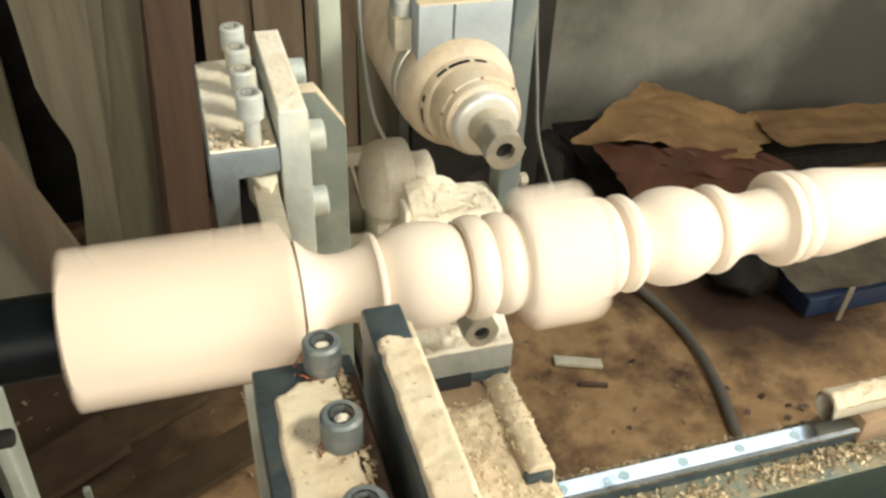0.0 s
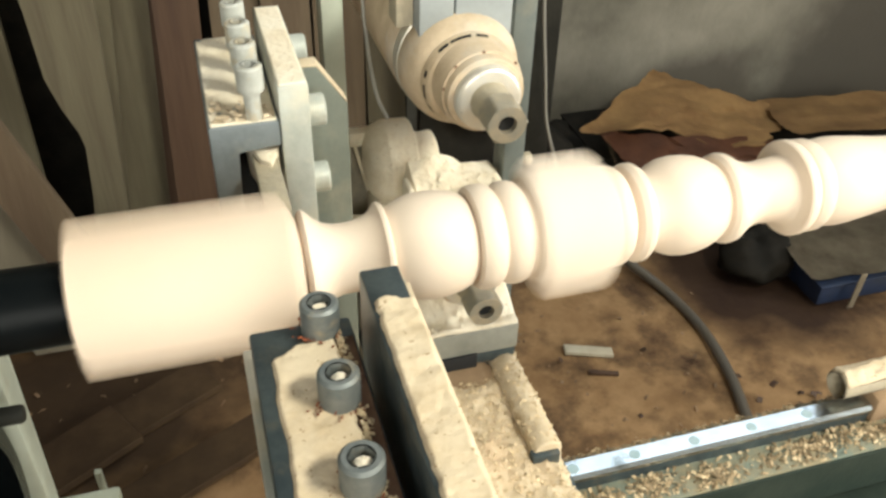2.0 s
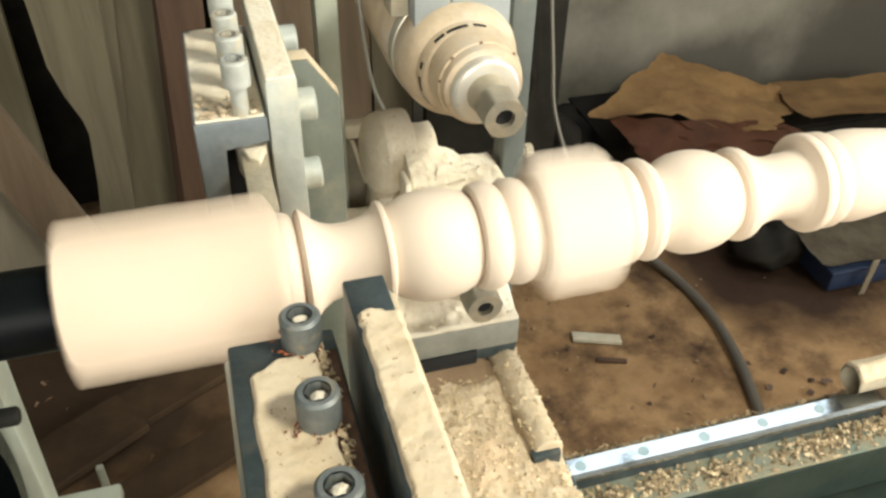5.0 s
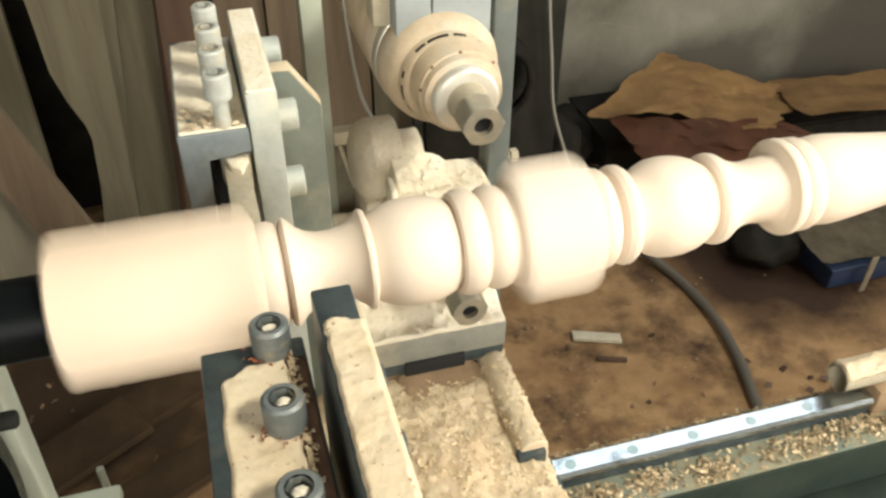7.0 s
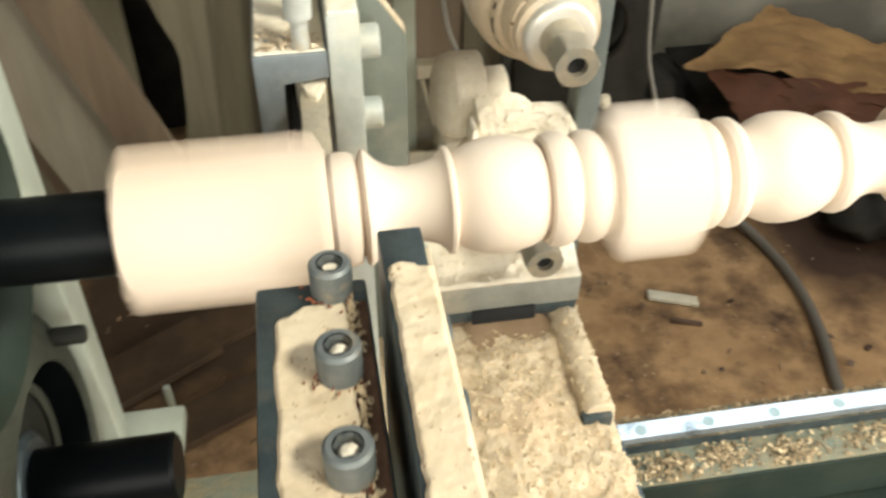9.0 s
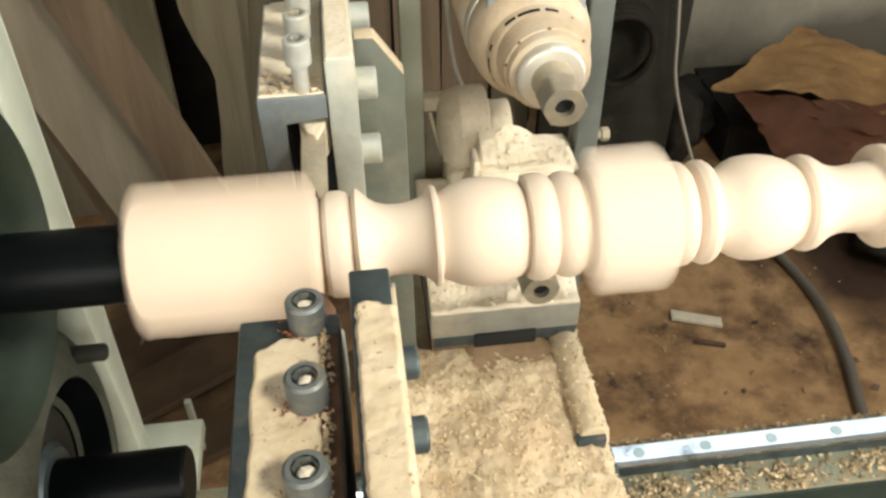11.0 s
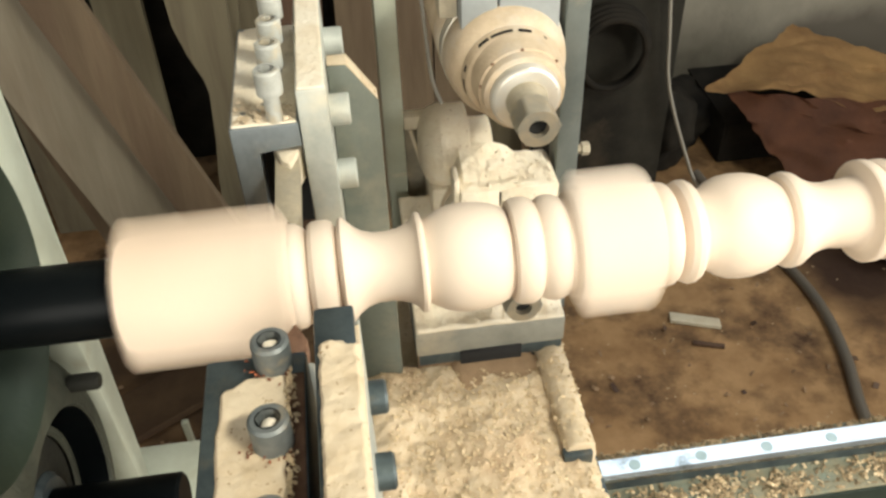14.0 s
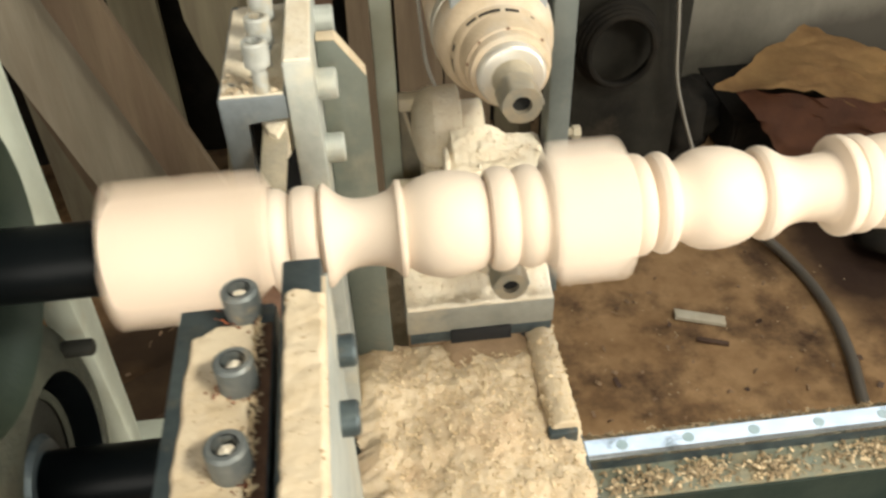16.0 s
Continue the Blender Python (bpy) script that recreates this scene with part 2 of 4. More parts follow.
# dark red-brown patch on the floor round the tray's corner
darkened(FLOOR, (1.22, 1.06, 0.0), 0.30, (0.019, 0.008, 0.0045))
# shade of the blank and machine, painted into the floor's colour
darkened(FLOOR, (-0.38, 1.05, 0.0), 0.30, (0.040, 0.024, 0.013))
# darker patches low on the wall, behind the boxes
darkened(WALL, (2.10, 0.0, 0.10), 0.42, (0.060, 0.052, 0.040))
darkened(WALL, (1.42, 0.0, 0.08), 0.20, (0.070, 0.060, 0.046))

# ---- building helpers; places are measured from the lathe's axis ----
BASE = {}


def thing(name, base, label, category, group="", kind=""):
    ob = new(name)
    ob.empty_display_size = 0.03
    ob.location = (base[0], base[1], base[2] + AXIS)
    BASE[ob] = Vector(base)
    return tagged(ob, label, category, group, kind)


def mesh_of(name, bm, mat, smooth=None):
    me = bpy.data.meshes.new(name)
    bmesh.ops.recalc_face_normals(bm, faces=bm.faces)
    if smooth:
        for f in bm.faces:
            f.smooth = True
        for e in bm.edges:
            e.smooth = len(e.link_faces) == 2 and e.calc_face_angle(0) < radians(smooth)
    bm.to_mesh(me)
    bm.free()
    me.materials.append(mat)
    return me


def part(name, bm, mat, parent, label="", smooth=40):
    root = parent
    while root.parent:
        root = root.parent
    bmesh.ops.translate(bm, vec=-BASE[root], verts=bm.verts)
    ob = new(name, mesh_of(name, bm, mat, smooth))
    ob.parent = parent
    return tagged(ob, label)


def solo(name, bm, mat, base, label="", category="", group="", kind="", smooth=40):
    bmesh.ops.translate(bm, vec=-Vector(base), verts=bm.verts)
    ob = new(name, mesh_of(name, bm, mat, smooth))
    ob.location = (base[0], base[1], base[2] + AXIS)
    BASE[ob] = Vector(base)
    return tagged(ob, label, category, group, kind)


def box(x0, x1, y0, y1, z0, z1, bevel=0.0012, bm=None):
    bm = bm or bmesh.new()
    m = Matrix.LocRotScale(((x0 + x1) / 2, (y0 + y1) / 2, (z0 + z1) / 2), None, (x1 - x0, y1 - y0, z1 - z0))
    made = bmesh.ops.create_cube(bm, size=1, matrix=m)["verts"]
    if bevel:
        edges = list({e for v in made for e in v.link_edges})
        bmesh.ops.bevel(bm, geom=edges, offset=bevel, segments=2, affect="EDGES", profile=0.5)
    return bm


def prism(points, axis, a, b, bevel=0.0012, bm=None):
    """A flat outline drawn out along an axis; the outline's two numbers are the other two axes in order."""
    bm = bm or bmesh.new()

    def at(p, h):
        c = list(p)
        c.insert("xyz".index(axis), h)
        return bm.verts.new(c)

    low, high = [at(p, a) for p in points], [at(p, b) for p in points]
    n = len(points)
    faces = [bm.faces.new(low), bm.faces.new(high)] + [bm.faces.new((low[i], low[(i + 1) % n], high[(i + 1) % n], high[i])) for i in range(n)]
    if bevel:
        bmesh.ops.bevel(bm, geom=list({e for f in faces for e in f.edges}), offset=bevel, segments=2, affect="EDGES", profile=0.5)
    return bm


def turned(profile, axis, centre, seg=48, bm=None, shape=None, caps=True):
    """A turned body: (place along the axis, radius) pairs round an axis through centre; shape limits the radius by angle."""
    bm = bm or bmesh.new()
    k = "xyz".index(axis)
    others = [i for i in range(3) if i != k]
    rings = []
    for u, r in profile:
        ring = []
        for i in range(seg):
            a = 2 * math.pi * i / seg
            q = min(r, shape(a)) if shape else r
            c = [0, 0, 0]
            c[k] = u
            c[others[0]] = centre[0] + q * math.cos(a)
            c[others[1]] = centre[1] + q * math.sin(a)
            ring.append(bm.verts.new(c))
        rings.append(ring)
    for p, q in zip(rings, rings[1:]):
        for i in range(seg):
            bm.faces.new((p[i], p[(i + 1) % seg], q[(i + 1) % seg], q[i]))
    if caps:
        bm.faces.new(rings[0])
        bm.faces.new(rings[-1])
    return bm


SOFT = 180


def sheet(x0, x1, y0, y1, nx, ny, height, thick=0.004):
    """A lumpy layer with an underside: height(x, y) gives its top."""
    bm = bmesh.new()
    top, low = {}, {}
    for i in range(nx + 1):
        for j in range(ny + 1):
            x, y = x0 + (x1 - x0) * i / nx, y0 + (y1 - y0) * j / ny
            z = height(x, y)
            top[i, j] = bm.verts.new((x, y, z))
            low[i, j] = bm.verts.new((x, y, z - thick))
    for i in range(nx):
        for j in range(ny):
            bm.faces.new((top[i, j], top[i + 1, j], top[i + 1, j + 1], top[i, j + 1]))
            bm.faces.new((low[i, j], low[i, j + 1], low[i + 1, j + 1], low[i + 1, j]))
    rim = [(i, 0) for i in range(nx)] + [(nx, j) for j in range(ny)] + [(i, ny) for i in range(nx, 0, -1)] + [(0, j) for j in range(ny, 0, -1)]
    for a, b in zip(rim, rim[1:] + rim[:1]):
        bm.faces.new((top[a], low[a], low[b], top[b]))
    return bm


def lumpy(bm, amount, scale, seed=0.0):
    """Pushes the points of a body in and out, as a crust of dust does."""
    bm.normal_update()
    for v in bm.verts:
        p = v.co * scale
        v.co += v.normal * amount * (noise.noise((p.x, p.y, p.z + seed)) + 0.5 * noise.noise((p.x * 2.3, p.y * 2.3, p.z * 2.3 + seed)))
    return bm


def ramp(a, b, n):
    return [a + (b - a) * i / n for i in range(n + 1)]


def rough(x, y, s, seed=0.0):
    return noise.noise((x * s, y * s, seed)) + 0.5 * noise.noise((x * s * 2.3, y * s * 2.3, seed + 7))


def cable(points, r, seg=10, steps=10):
    """A round cable through the points."""
    bm = bmesh.new()
    pts = [Vector(p) for p in points]
    line = []
    for i in range(len(pts) - 1):
        p0, p1, p2, p3 = pts[max(i - 1, 0)], pts[i], pts[i + 1], pts[min(i + 2, len(pts) - 1)]
        for k in range(steps):
            t = k / steps
            line.append(0.5 * (2 * p1 + (p2 - p0) * t + (2 * p0 - 5 * p1 + 4 * p2 - p3) * t * t + (3 * p1 - p0 - 3 * p2 + p3) * t ** 3))
    line.append(pts[-1])
    rings = []
    for i, p in enumerate(line):
        d = (line[min(i + 1, len(line) - 1)] - line[max(i - 1, 0)]).normalized()
        side = d.cross(Vector((0.3, 0.2, 0.93))).normalized()
        up = side.cross(d)
        rings.append([bm.verts.new(p + r * (math.cos(a) * side + math.sin(a) * up)) for a in (2 * math.pi * j / seg for j in range(seg))])
    for p, q in zip(rings, rings[1:]):
        for i in range(seg):
            bm.faces.new((p[i], p[(i + 1) % seg], q[(i + 1) % seg], q[i]))
    bm.faces.new(rings[0])
    bm.faces.new(rings[-1])
    return bm


def flakes(name, count, place, size, parent_base, label, seed, mat=None):
    """Many curled wood chips as one object: place(rng) gives the spot of each."""
    rng = random.Random(seed)
    verts, faces = [], []
    for _ in range(count):
        spot = Vector(place(rng))
        turn = Euler((rng.uniform(-0.7, 0.7), rng.uniform(-0.7, 0.7), rng.uniform(0, 6.3))).to_matrix()
        a, b = size * rng.uniform(0.5, 1.6), size * rng.uniform(0.25, 0.8)
        c, th = a * rng.uniform(0.1, 0.5), size * 0.12
        n = len(verts)
        for dz in (0, th):
            for u, v, w in ((-a, -b, 0), (0, -b, c), (a, -b, 0), (a, b, 0), (0, b, c), (-a, b, 0)):
                verts.append(spot + turn @ Vector((u, v, w + dz)) - Vector(parent_base))
        faces += [(n, n + 1, n + 4, n + 5), (n + 1, n + 2, n + 3, n + 4), (n + 6, n + 11, n + 10, n + 7), (n + 7, n + 10, n + 9, n + 8)]
        faces += [(n + i, n + (i + 1) % 6, n + 6 + (i + 1) % 6, n + 6 + i) for i in range(6)]
    me = bpy.data.meshes.new(name)
    me.from_pydata(verts, [], faces)
    me.materials.append(mat or FLAKE)
    ob = new(name, me)
    ob.location = (parent_base[0], parent_base[1], parent_base[2] + AXIS)
    BASE[ob] = Vector(parent_base)
    return tagged(ob, label, "wood chips", kind="stuff")


FLOOR_Z = -AXIS

# ---- room ----
room = (-2.6, 3.4, -2.5, 1.78, FLOOR_Z, 1.75)


def build_room():
    x0, x1, y0, y1, z0, z1 = room
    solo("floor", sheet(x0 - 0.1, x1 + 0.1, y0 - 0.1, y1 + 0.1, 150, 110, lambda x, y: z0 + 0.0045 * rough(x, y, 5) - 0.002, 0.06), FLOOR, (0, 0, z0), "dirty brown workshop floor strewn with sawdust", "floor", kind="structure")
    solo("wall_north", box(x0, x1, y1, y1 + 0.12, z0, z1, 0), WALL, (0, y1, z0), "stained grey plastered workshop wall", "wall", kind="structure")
    solo("wall_west", box(x0 - 0.12, x0, y0, y1 + 0.12, z0, z1, 0), PLASTER, (x0, 0, z0), "plain plastered workshop wall", "wall", kind="structure")
    bm = box(x1, x1 + 0.12, y0, -2.25, z0, z1, 0)
    box(x1, x1 + 0.12, -0.25, y1 + 0.12, z0, z1, 0, bm)
    box(x1, x1 + 0.12, -2.25, -0.25, 1.45, z1, 0, bm)
    solo("wall_east", bm, PLASTER, (x1, 0, z0), "plastered wall with a wide open doorway", "wall", kind="structure")
    # unseen wall, its opening added round the fill light
    bm = box(x0 - 0.12, x1 + 0.12, y0 - 0.12, y0, z0, -0.12, 0)
    box(x0 - 0.12, x1 + 0.12, y0 - 0.12, y0, 1.48, z1, 0, bm)
    box(x0 - 0.12, -1.85, y0 - 0.12, y0, -0.12, 1.48, 0, bm)
    box(0.45, x1 + 0.12, y0 - 0.12, y0, -0.12, 1.48, 0, bm)
    solo("wall_south", bm, PLASTER, (0, y0, z0), "unseen plain plastered wall with an opening added for the fill light", "wall", kind="structure")
    bm = box(x0 - 0.12, x1 + 0.12, y0 - 0.12, 0.72, z1, z1 + 0.1, 0)
    box(x0 - 0.12, 0.27, 0.72, 1.68, z1, z1 + 0.1, 0, bm)
    box(2.93, x1 + 0.12, 0.72, 1.68, z1, z1 + 0.1, 0, bm)
    box(x0 - 0.12, x1 + 0.12, 1.68, y1 + 0.12, z1, z1 + 0.1, 0, bm)
    solo("ceiling", bm, PLASTER, (0, 0, z1), "plain ceiling with a roof light opening", "ceiling", kind="structure")
    lamp = thing("ceiling_lamp", (1.07, -0.95, 1.50), "short white tube lamp hanging under the ceiling", "lamp")
    part("housing", box(0.77, 1.37, -1.02, -0.88, 1.52, 1.57, 0.004), MOTOR_WHITE, lamp)
    part("tube", turned([(0.80, 0.013), (1.34, 0.013)], "x", (-0.95, 1.495), 16), TUBE_GLOW, lamp, "glowing white tube")
    for x in (0.85, 1.29):
        part("hanger", turned([(1.57, 0.004), (1.75, 0.004)], "z", (x, -0.95), 8), STEEL_GREY, lamp)


build_room()

# ---- the work piece ----
HALF = 0.0296  # half the side of the square blank
SQUARE = lambda a: HALF / max(abs(math.cos(a)), abs(math.sin(a)))


def build_workpiece():
    piece = thing("turned_baluster", (0, 0, 0), "pale wooden baluster spinning in the lathe, half turned", "baluster")
    keys = [(-0.1100, 0.0255), (-0.1010, 0.0262), (-0.0920, 0.0268), (-0.0830, 0.0276), (-0.0760, 0.0286), (-0.0705, 0.0292), (-0.0660, 0.0285), (-0.0625, 0.0262), (-0.0608, 0.0243), (-0.0602, 0.0243),
            (-0.0598, 0.0272), (-0.0575, 0.0289), (-0.0535, 0.0293), (-0.0495, 0.0291), (-0.0465, 0.0278), (-0.0452, 0.0246), (-0.0446, 0.0244), (-0.0438, 0.0278), (-0.0422, 0.0296), (-0.0408, 0.0292),
            (-0.0385, 0.0270), (-0.0355, 0.0238), (-0.0310, 0.0210), (-0.0255, 0.0195), (-0.0180, 0.0193), (-0.0120, 0.0203), (-0.0070, 0.0222), (-0.0035, 0.0250), (-0.0018, 0.0276), (0.0000, 0.0279),
            (0.0012, 0.0270), (0.0018, 0.0238), (0.0024, 0.0228), (0.0060, 0.0252), (0.0115, 0.0280), (0.0180, 0.0298), (0.0250, 0.0305), (0.0320, 0.0300), (0.0400, 0.0284), (0.0455, 0.0262),
            (0.0480, 0.0236), (0.0493, 0.0226), (0.0486, 0.0262), (0.0498, 0.0285), (0.0529, 0.0299), (0.0565, 0.0302), (0.0602, 0.0296), (0.0628, 0.0279), (0.0644, 0.0262), (0.0654, 0.0274),
            (0.0682, 0.0291), (0.0716, 0.0297), (0.0751, 0.0294), (0.0781, 0.0281), (0.0796, 0.0262), (0.0809, 0.0266), (0.0822, 0.0294), (0.0837, 0.0345), (0.0854, 0.0395), (0.0868, 0.0420),
            (0.1242, 0.0420), (0.1265, 0.0395), (0.1283, 0.0350), (0.1294, 0.0312), (0.1300, 0.0290), (0.1305, 0.0281), (0.1310, 0.0284), (0.1326, 0.0293), (0.1352, 0.0297), (0.1380, 0.0292),
            (0.1400, 0.0276), (0.1410, 0.0250), (0.1414, 0.0226), (0.1424, 0.0226), (0.1430, 0.0254), (0.1449, 0.0281), (0.1481, 0.0296), (0.1509, 0.0294), (0.1530, 0.0280), (0.1542, 0.0256),
            (0.1546, 0.0226), (0.1567, 0.0222), (0.1590, 0.0230), (0.1620, 0.0242), (0.1663, 0.0272), (0.1716, 0.0293), (0.1785, 0.0301), (0.1854, 0.0297), (0.1922, 0.0283), (0.1981, 0.0260),
            (0.2025, 0.0234), (0.2040, 0.0226), (0.2048, 0.0255), (0.2070, 0.0273), (0.2094, 0.0277), (0.2124, 0.0271), (0.2148, 0.0256), (0.2183, 0.0232), (0.2227, 0.0210), (0.2282, 0.0195),
            (0.2336, 0.0190), (0.2390, 0.0198), (0.2439, 0.0200), (0.2483, 0.0207), (0.2506, 0.0221), (0.2518, 0.0243), (0.2524, 0.0272), (0.2529, 0.0291), (0.2540, 0.0298), (0.2580, 0.0298),
            (0.2599, 0.0288), (0.2607, 0.0268), (0.2613, 0.0268), (0.2622, 0.0280), (0.2650, 0.0291), (0.2689, 0.0290), (0.2714, 0.0278), (0.2723, 0.0258), (0.2733, 0.0256), (0.2768, 0.0272),
            (0.2856, 0.0281), (0.2936, 0.0276), (0.3056, 0.0262), (0.3206, 0.0242), (0.3406, 0.0220), (0.3705, 0.0200), (0.4205, 0.0190), (0.5004, 0.0185), (0.6203, 0.0190)]
    part("turned_section", turned(keys, "x", (0, 0), 72, shape=SQUARE), WOOD, piece, smooth=28)
    outer = box(-0.158, -0.088, -HALF, HALF, -HALF, HALF, 0)
    part("square_blank", outer, BLANK, piece, "square uncut end of the blank", smooth=0)
    # the uncut stretch that the tools shorten: a square sleeve round the turned core, drawn into the blank
    bm = bmesh.new()
    s, seg = HALF - 0.0001, 48
    square = lambda a: s / max(abs(math.cos(a)), abs(math.sin(a)))
    shoulder = [(-0.118, s * 1.5), (-0.0525, s * 1.5), (-0.0490, s * 1.38), (-0.0460, s * 1.20), (-0.0438, 0.0303)]
    turned(shoulder, "x", (0, 0), seg, bm, square, caps=False)
    turned([(-0.118, 0.0295), (-0.0438, 0.0295)], "x", (0, 0), seg, bm, caps=False)
    sleeve = part("uncut_stretch", bm, BLANK, piece, "square stretch being cut down", smooth=30)
    return piece, sleeve


workpiece, sleeve = build_workpiece()


def build_chuck(name, z, x_end, r, label):
    shaft = thing(name, (-0.25, 0, z), label, "drive shaft")
    part("pipe", turned([(-0.60, r), (x_end - 0.002, r), (x_end, r - 0.002)], "x", (0, z), 48), BLACK_PIPE, shaft)
    part("collar", turned([(-0.30, r + 0.012), (-0.262, r + 0.012), (-0.258, r + 0.008)], "x", (0, z), 48), STEEL_DARK, shaft)
    return shaft


shaft_upper = build_chuck("drive_shaft", 0, -0.158, 0.0212, "thick black drive shaft holding the wooden blank")
shaft_lower = build_chuck("drive_shaft", -0.198, -0.172, 0.0225, "thick black lower drive shaft, empty")


def build_headstock():
    head = thing("headstock", (-0.27, 0.0, -0.36), "pale green lathe headstock with two dark pulleys", "headstock")
    part("rear_post", prism([(0.094, -0.345), (0.110, -0.345), (0.116, -0.28), (0.127, -0.15), (0.130, -0.07), (0.139, 0.066), (0.150, 0.30), (0.094, 0.30)], "x", -0.262, -0.238, 0.002), PALE_PAINT, head, "pale painted upright plate")
    part("foot", box(-0.30, -0.205, 0.05, 0.17, -0.36, -0.345, 0.003), PALE_PAINT, head)
    bm = turned([(-0.32, 0.0985), (-0.2375, 0.0985), (-0.236, 0.0970), (-0.2375, 0.094), (-0.250, 0.084), (-0.290, 0.082)], "x", (0, 0), 64, caps=False)
    part("upper_housing", bm, HOUSING_DARK, head, "dark green ring round the upper shaft")
    part("pulley", turned([(-0.290, 0.081), (-0.284, 0.078), (-0.286, 0.050), (-0.276, 0.044), (-0.274, 0.024)], "x", (0, 0), 64), BLACK_PIPE, head, "black pulley inside the ring")
    bm = turned([(-0.34, 0.118), (-0.268, 0.116), (-0.258, 0.110), (-0.248, 0.098), (-0.244, 0.088), (-0.243, 0.078), (-0.245, 0.0765)], "x", (0, -0.198), 64, caps=False)
    part("bearing_housing", bm, HOUSING, head, "dull pale green cast bearing housing")
    # liner of the gap round the shaft, black in place of its shade
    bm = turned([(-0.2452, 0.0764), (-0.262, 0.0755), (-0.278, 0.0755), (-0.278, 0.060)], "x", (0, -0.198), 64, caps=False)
    part("shaft_gap_shade", bm, BLACK_PIPE, head, "recess round the lower shaft, its shade coloured black")
    bm = turned([(-0.278, 0.066), (-0.264, 0.0665), (-0.262, 0.0650), (-0.2615, 0.0610), (-0.2640, 0.0590)], "x", (0, -0.198), 64, caps=False)
    part("flange_rim", bm, HOUSING, head, "pale worn rim of the flange")
    part("end_cap", turned([(-0.266, 0.0590), (-0.264, 0.045), (-0.262, 0.026)], "x", (0, -0.198), 64), CASTING, head)
    part("back_plate", box(-0.345, -0.325, -0.14, 0.083, -0.345, 0.32, 0.004), HOUSING, head, "dull pale green back plate")
    part("bolt", turned([(-0.245, 0.0065), (-0.226, 0.0065), (-0.224, 0.005)], "x", (0.071, -0.14), 12), CASTING, head)
    part("upright_stick", box(-0.234, -0.2275, 0.214, 0.2205, -0.455, -0.375, 0.001), PALE_PAINT, head)
    return head


build_headstock()


def build_bed():
    bed = thing("lathe_bed", (0.2, 0.06, FLOOR_Z), "dark green steel lathe bed with dusty ledges", "lathe bed")
    part("front_beam", box(-0.75, 1.6, 0.020, 0.0905, -0.47, -0.346, 0.002), GREEN_BED, bed)
    part("ledge", box(-0.75, 1.6, 0.0225, 0.0900, -0.3475, -0.3435, 0.001), LEDGE, bed, "pale green ledge under sawdust")
    part("lower_web", box(-0.75, 1.6, -0.005, 0.02, -0.60, -0.40, 0.002), GREEN_BED, bed)
    for x in (-0.7, 1.5):
        part("leg", box(x - 0.04, x + 0.04, -0.06, 0.10, FLOOR_Z, -0.47, 0.004), GREEN_BED, bed)
    top = [(0.0515, -0.3285), (0.0715, -0.3285), (0.0715, -0.3240), (0.0700, -0.3215), (0.0545, -0.3215), (0.0515, -0.3247)]
    foot = [(0.0540, -0.3435), (0.0690, -0.3435), (0.0690, -0.3286), (0.0540, -0.3286)]
    rail = thing("linear_rail", (0.1, 0.0615, -0.3435), "polished steel linear rail along the bed", "rail")
    part("rail_head", prism(top, "x", -0.075, 0.488, 0), STEEL_BRIGHT, rail, "bright polished head", smooth=0)
    # dark steel colour stands in for the shade below the rail head
    part("rail_foot", prism(foot, "x", -0.075, 0.488, 0), STEEL_DARK, rail, "foot coloured dark for the shade under the head", smooth=0)
    for i in range(9):
        x = -0.06 + 0.06 * i
        part("rail_screw", turned([(-0.3216, 0.0052), (-0.32105, 0.0050)], "z", (x, 0.0615), 16), CAP, rail)
    stop = solo("rail_stop", box(0.490, 0.545, 0.050, 0.082, -0.3435, -0.312, 0.003), BROWN_SHADE_DUST, (0.51, 0.066, -0.3435), "dusty brown end stop beside the rail on the ledge", "end stop")
    tube = thing("steel_tube", (0.53, 0.068, -0.312), "dusty steel tube lying over the rail's end", "tube")
    bm = turned([(0.452, 0.0140), (0.75, 0.0140)], "x", (0.070, -0.2990), 32, caps=False)
    turned([(0.452, 0.0118), (0.75, 0.0118)], "x", (0.070, -0.2990), 32, bm, caps=False)
    part("shell", bm, DUSTY_STEEL, tube, "dark open tube")
    part("dust_layer", sheet(0.453, 0.75, 0.0575, 0.0825, 80, 14, lambda x, y: -0.2990 + math.sqrt(max(0.0142 ** 2 - (y - 0.070) ** 2, 0)) + 0.0022 + 0.0034 * rough(x, y, 110), 0.003), DUST, tube, "sawdust heaped along the tube", smooth=SOFT)


build_bed()

# ---- the carriage: all of it slides along the bed ----
MOVERS = []


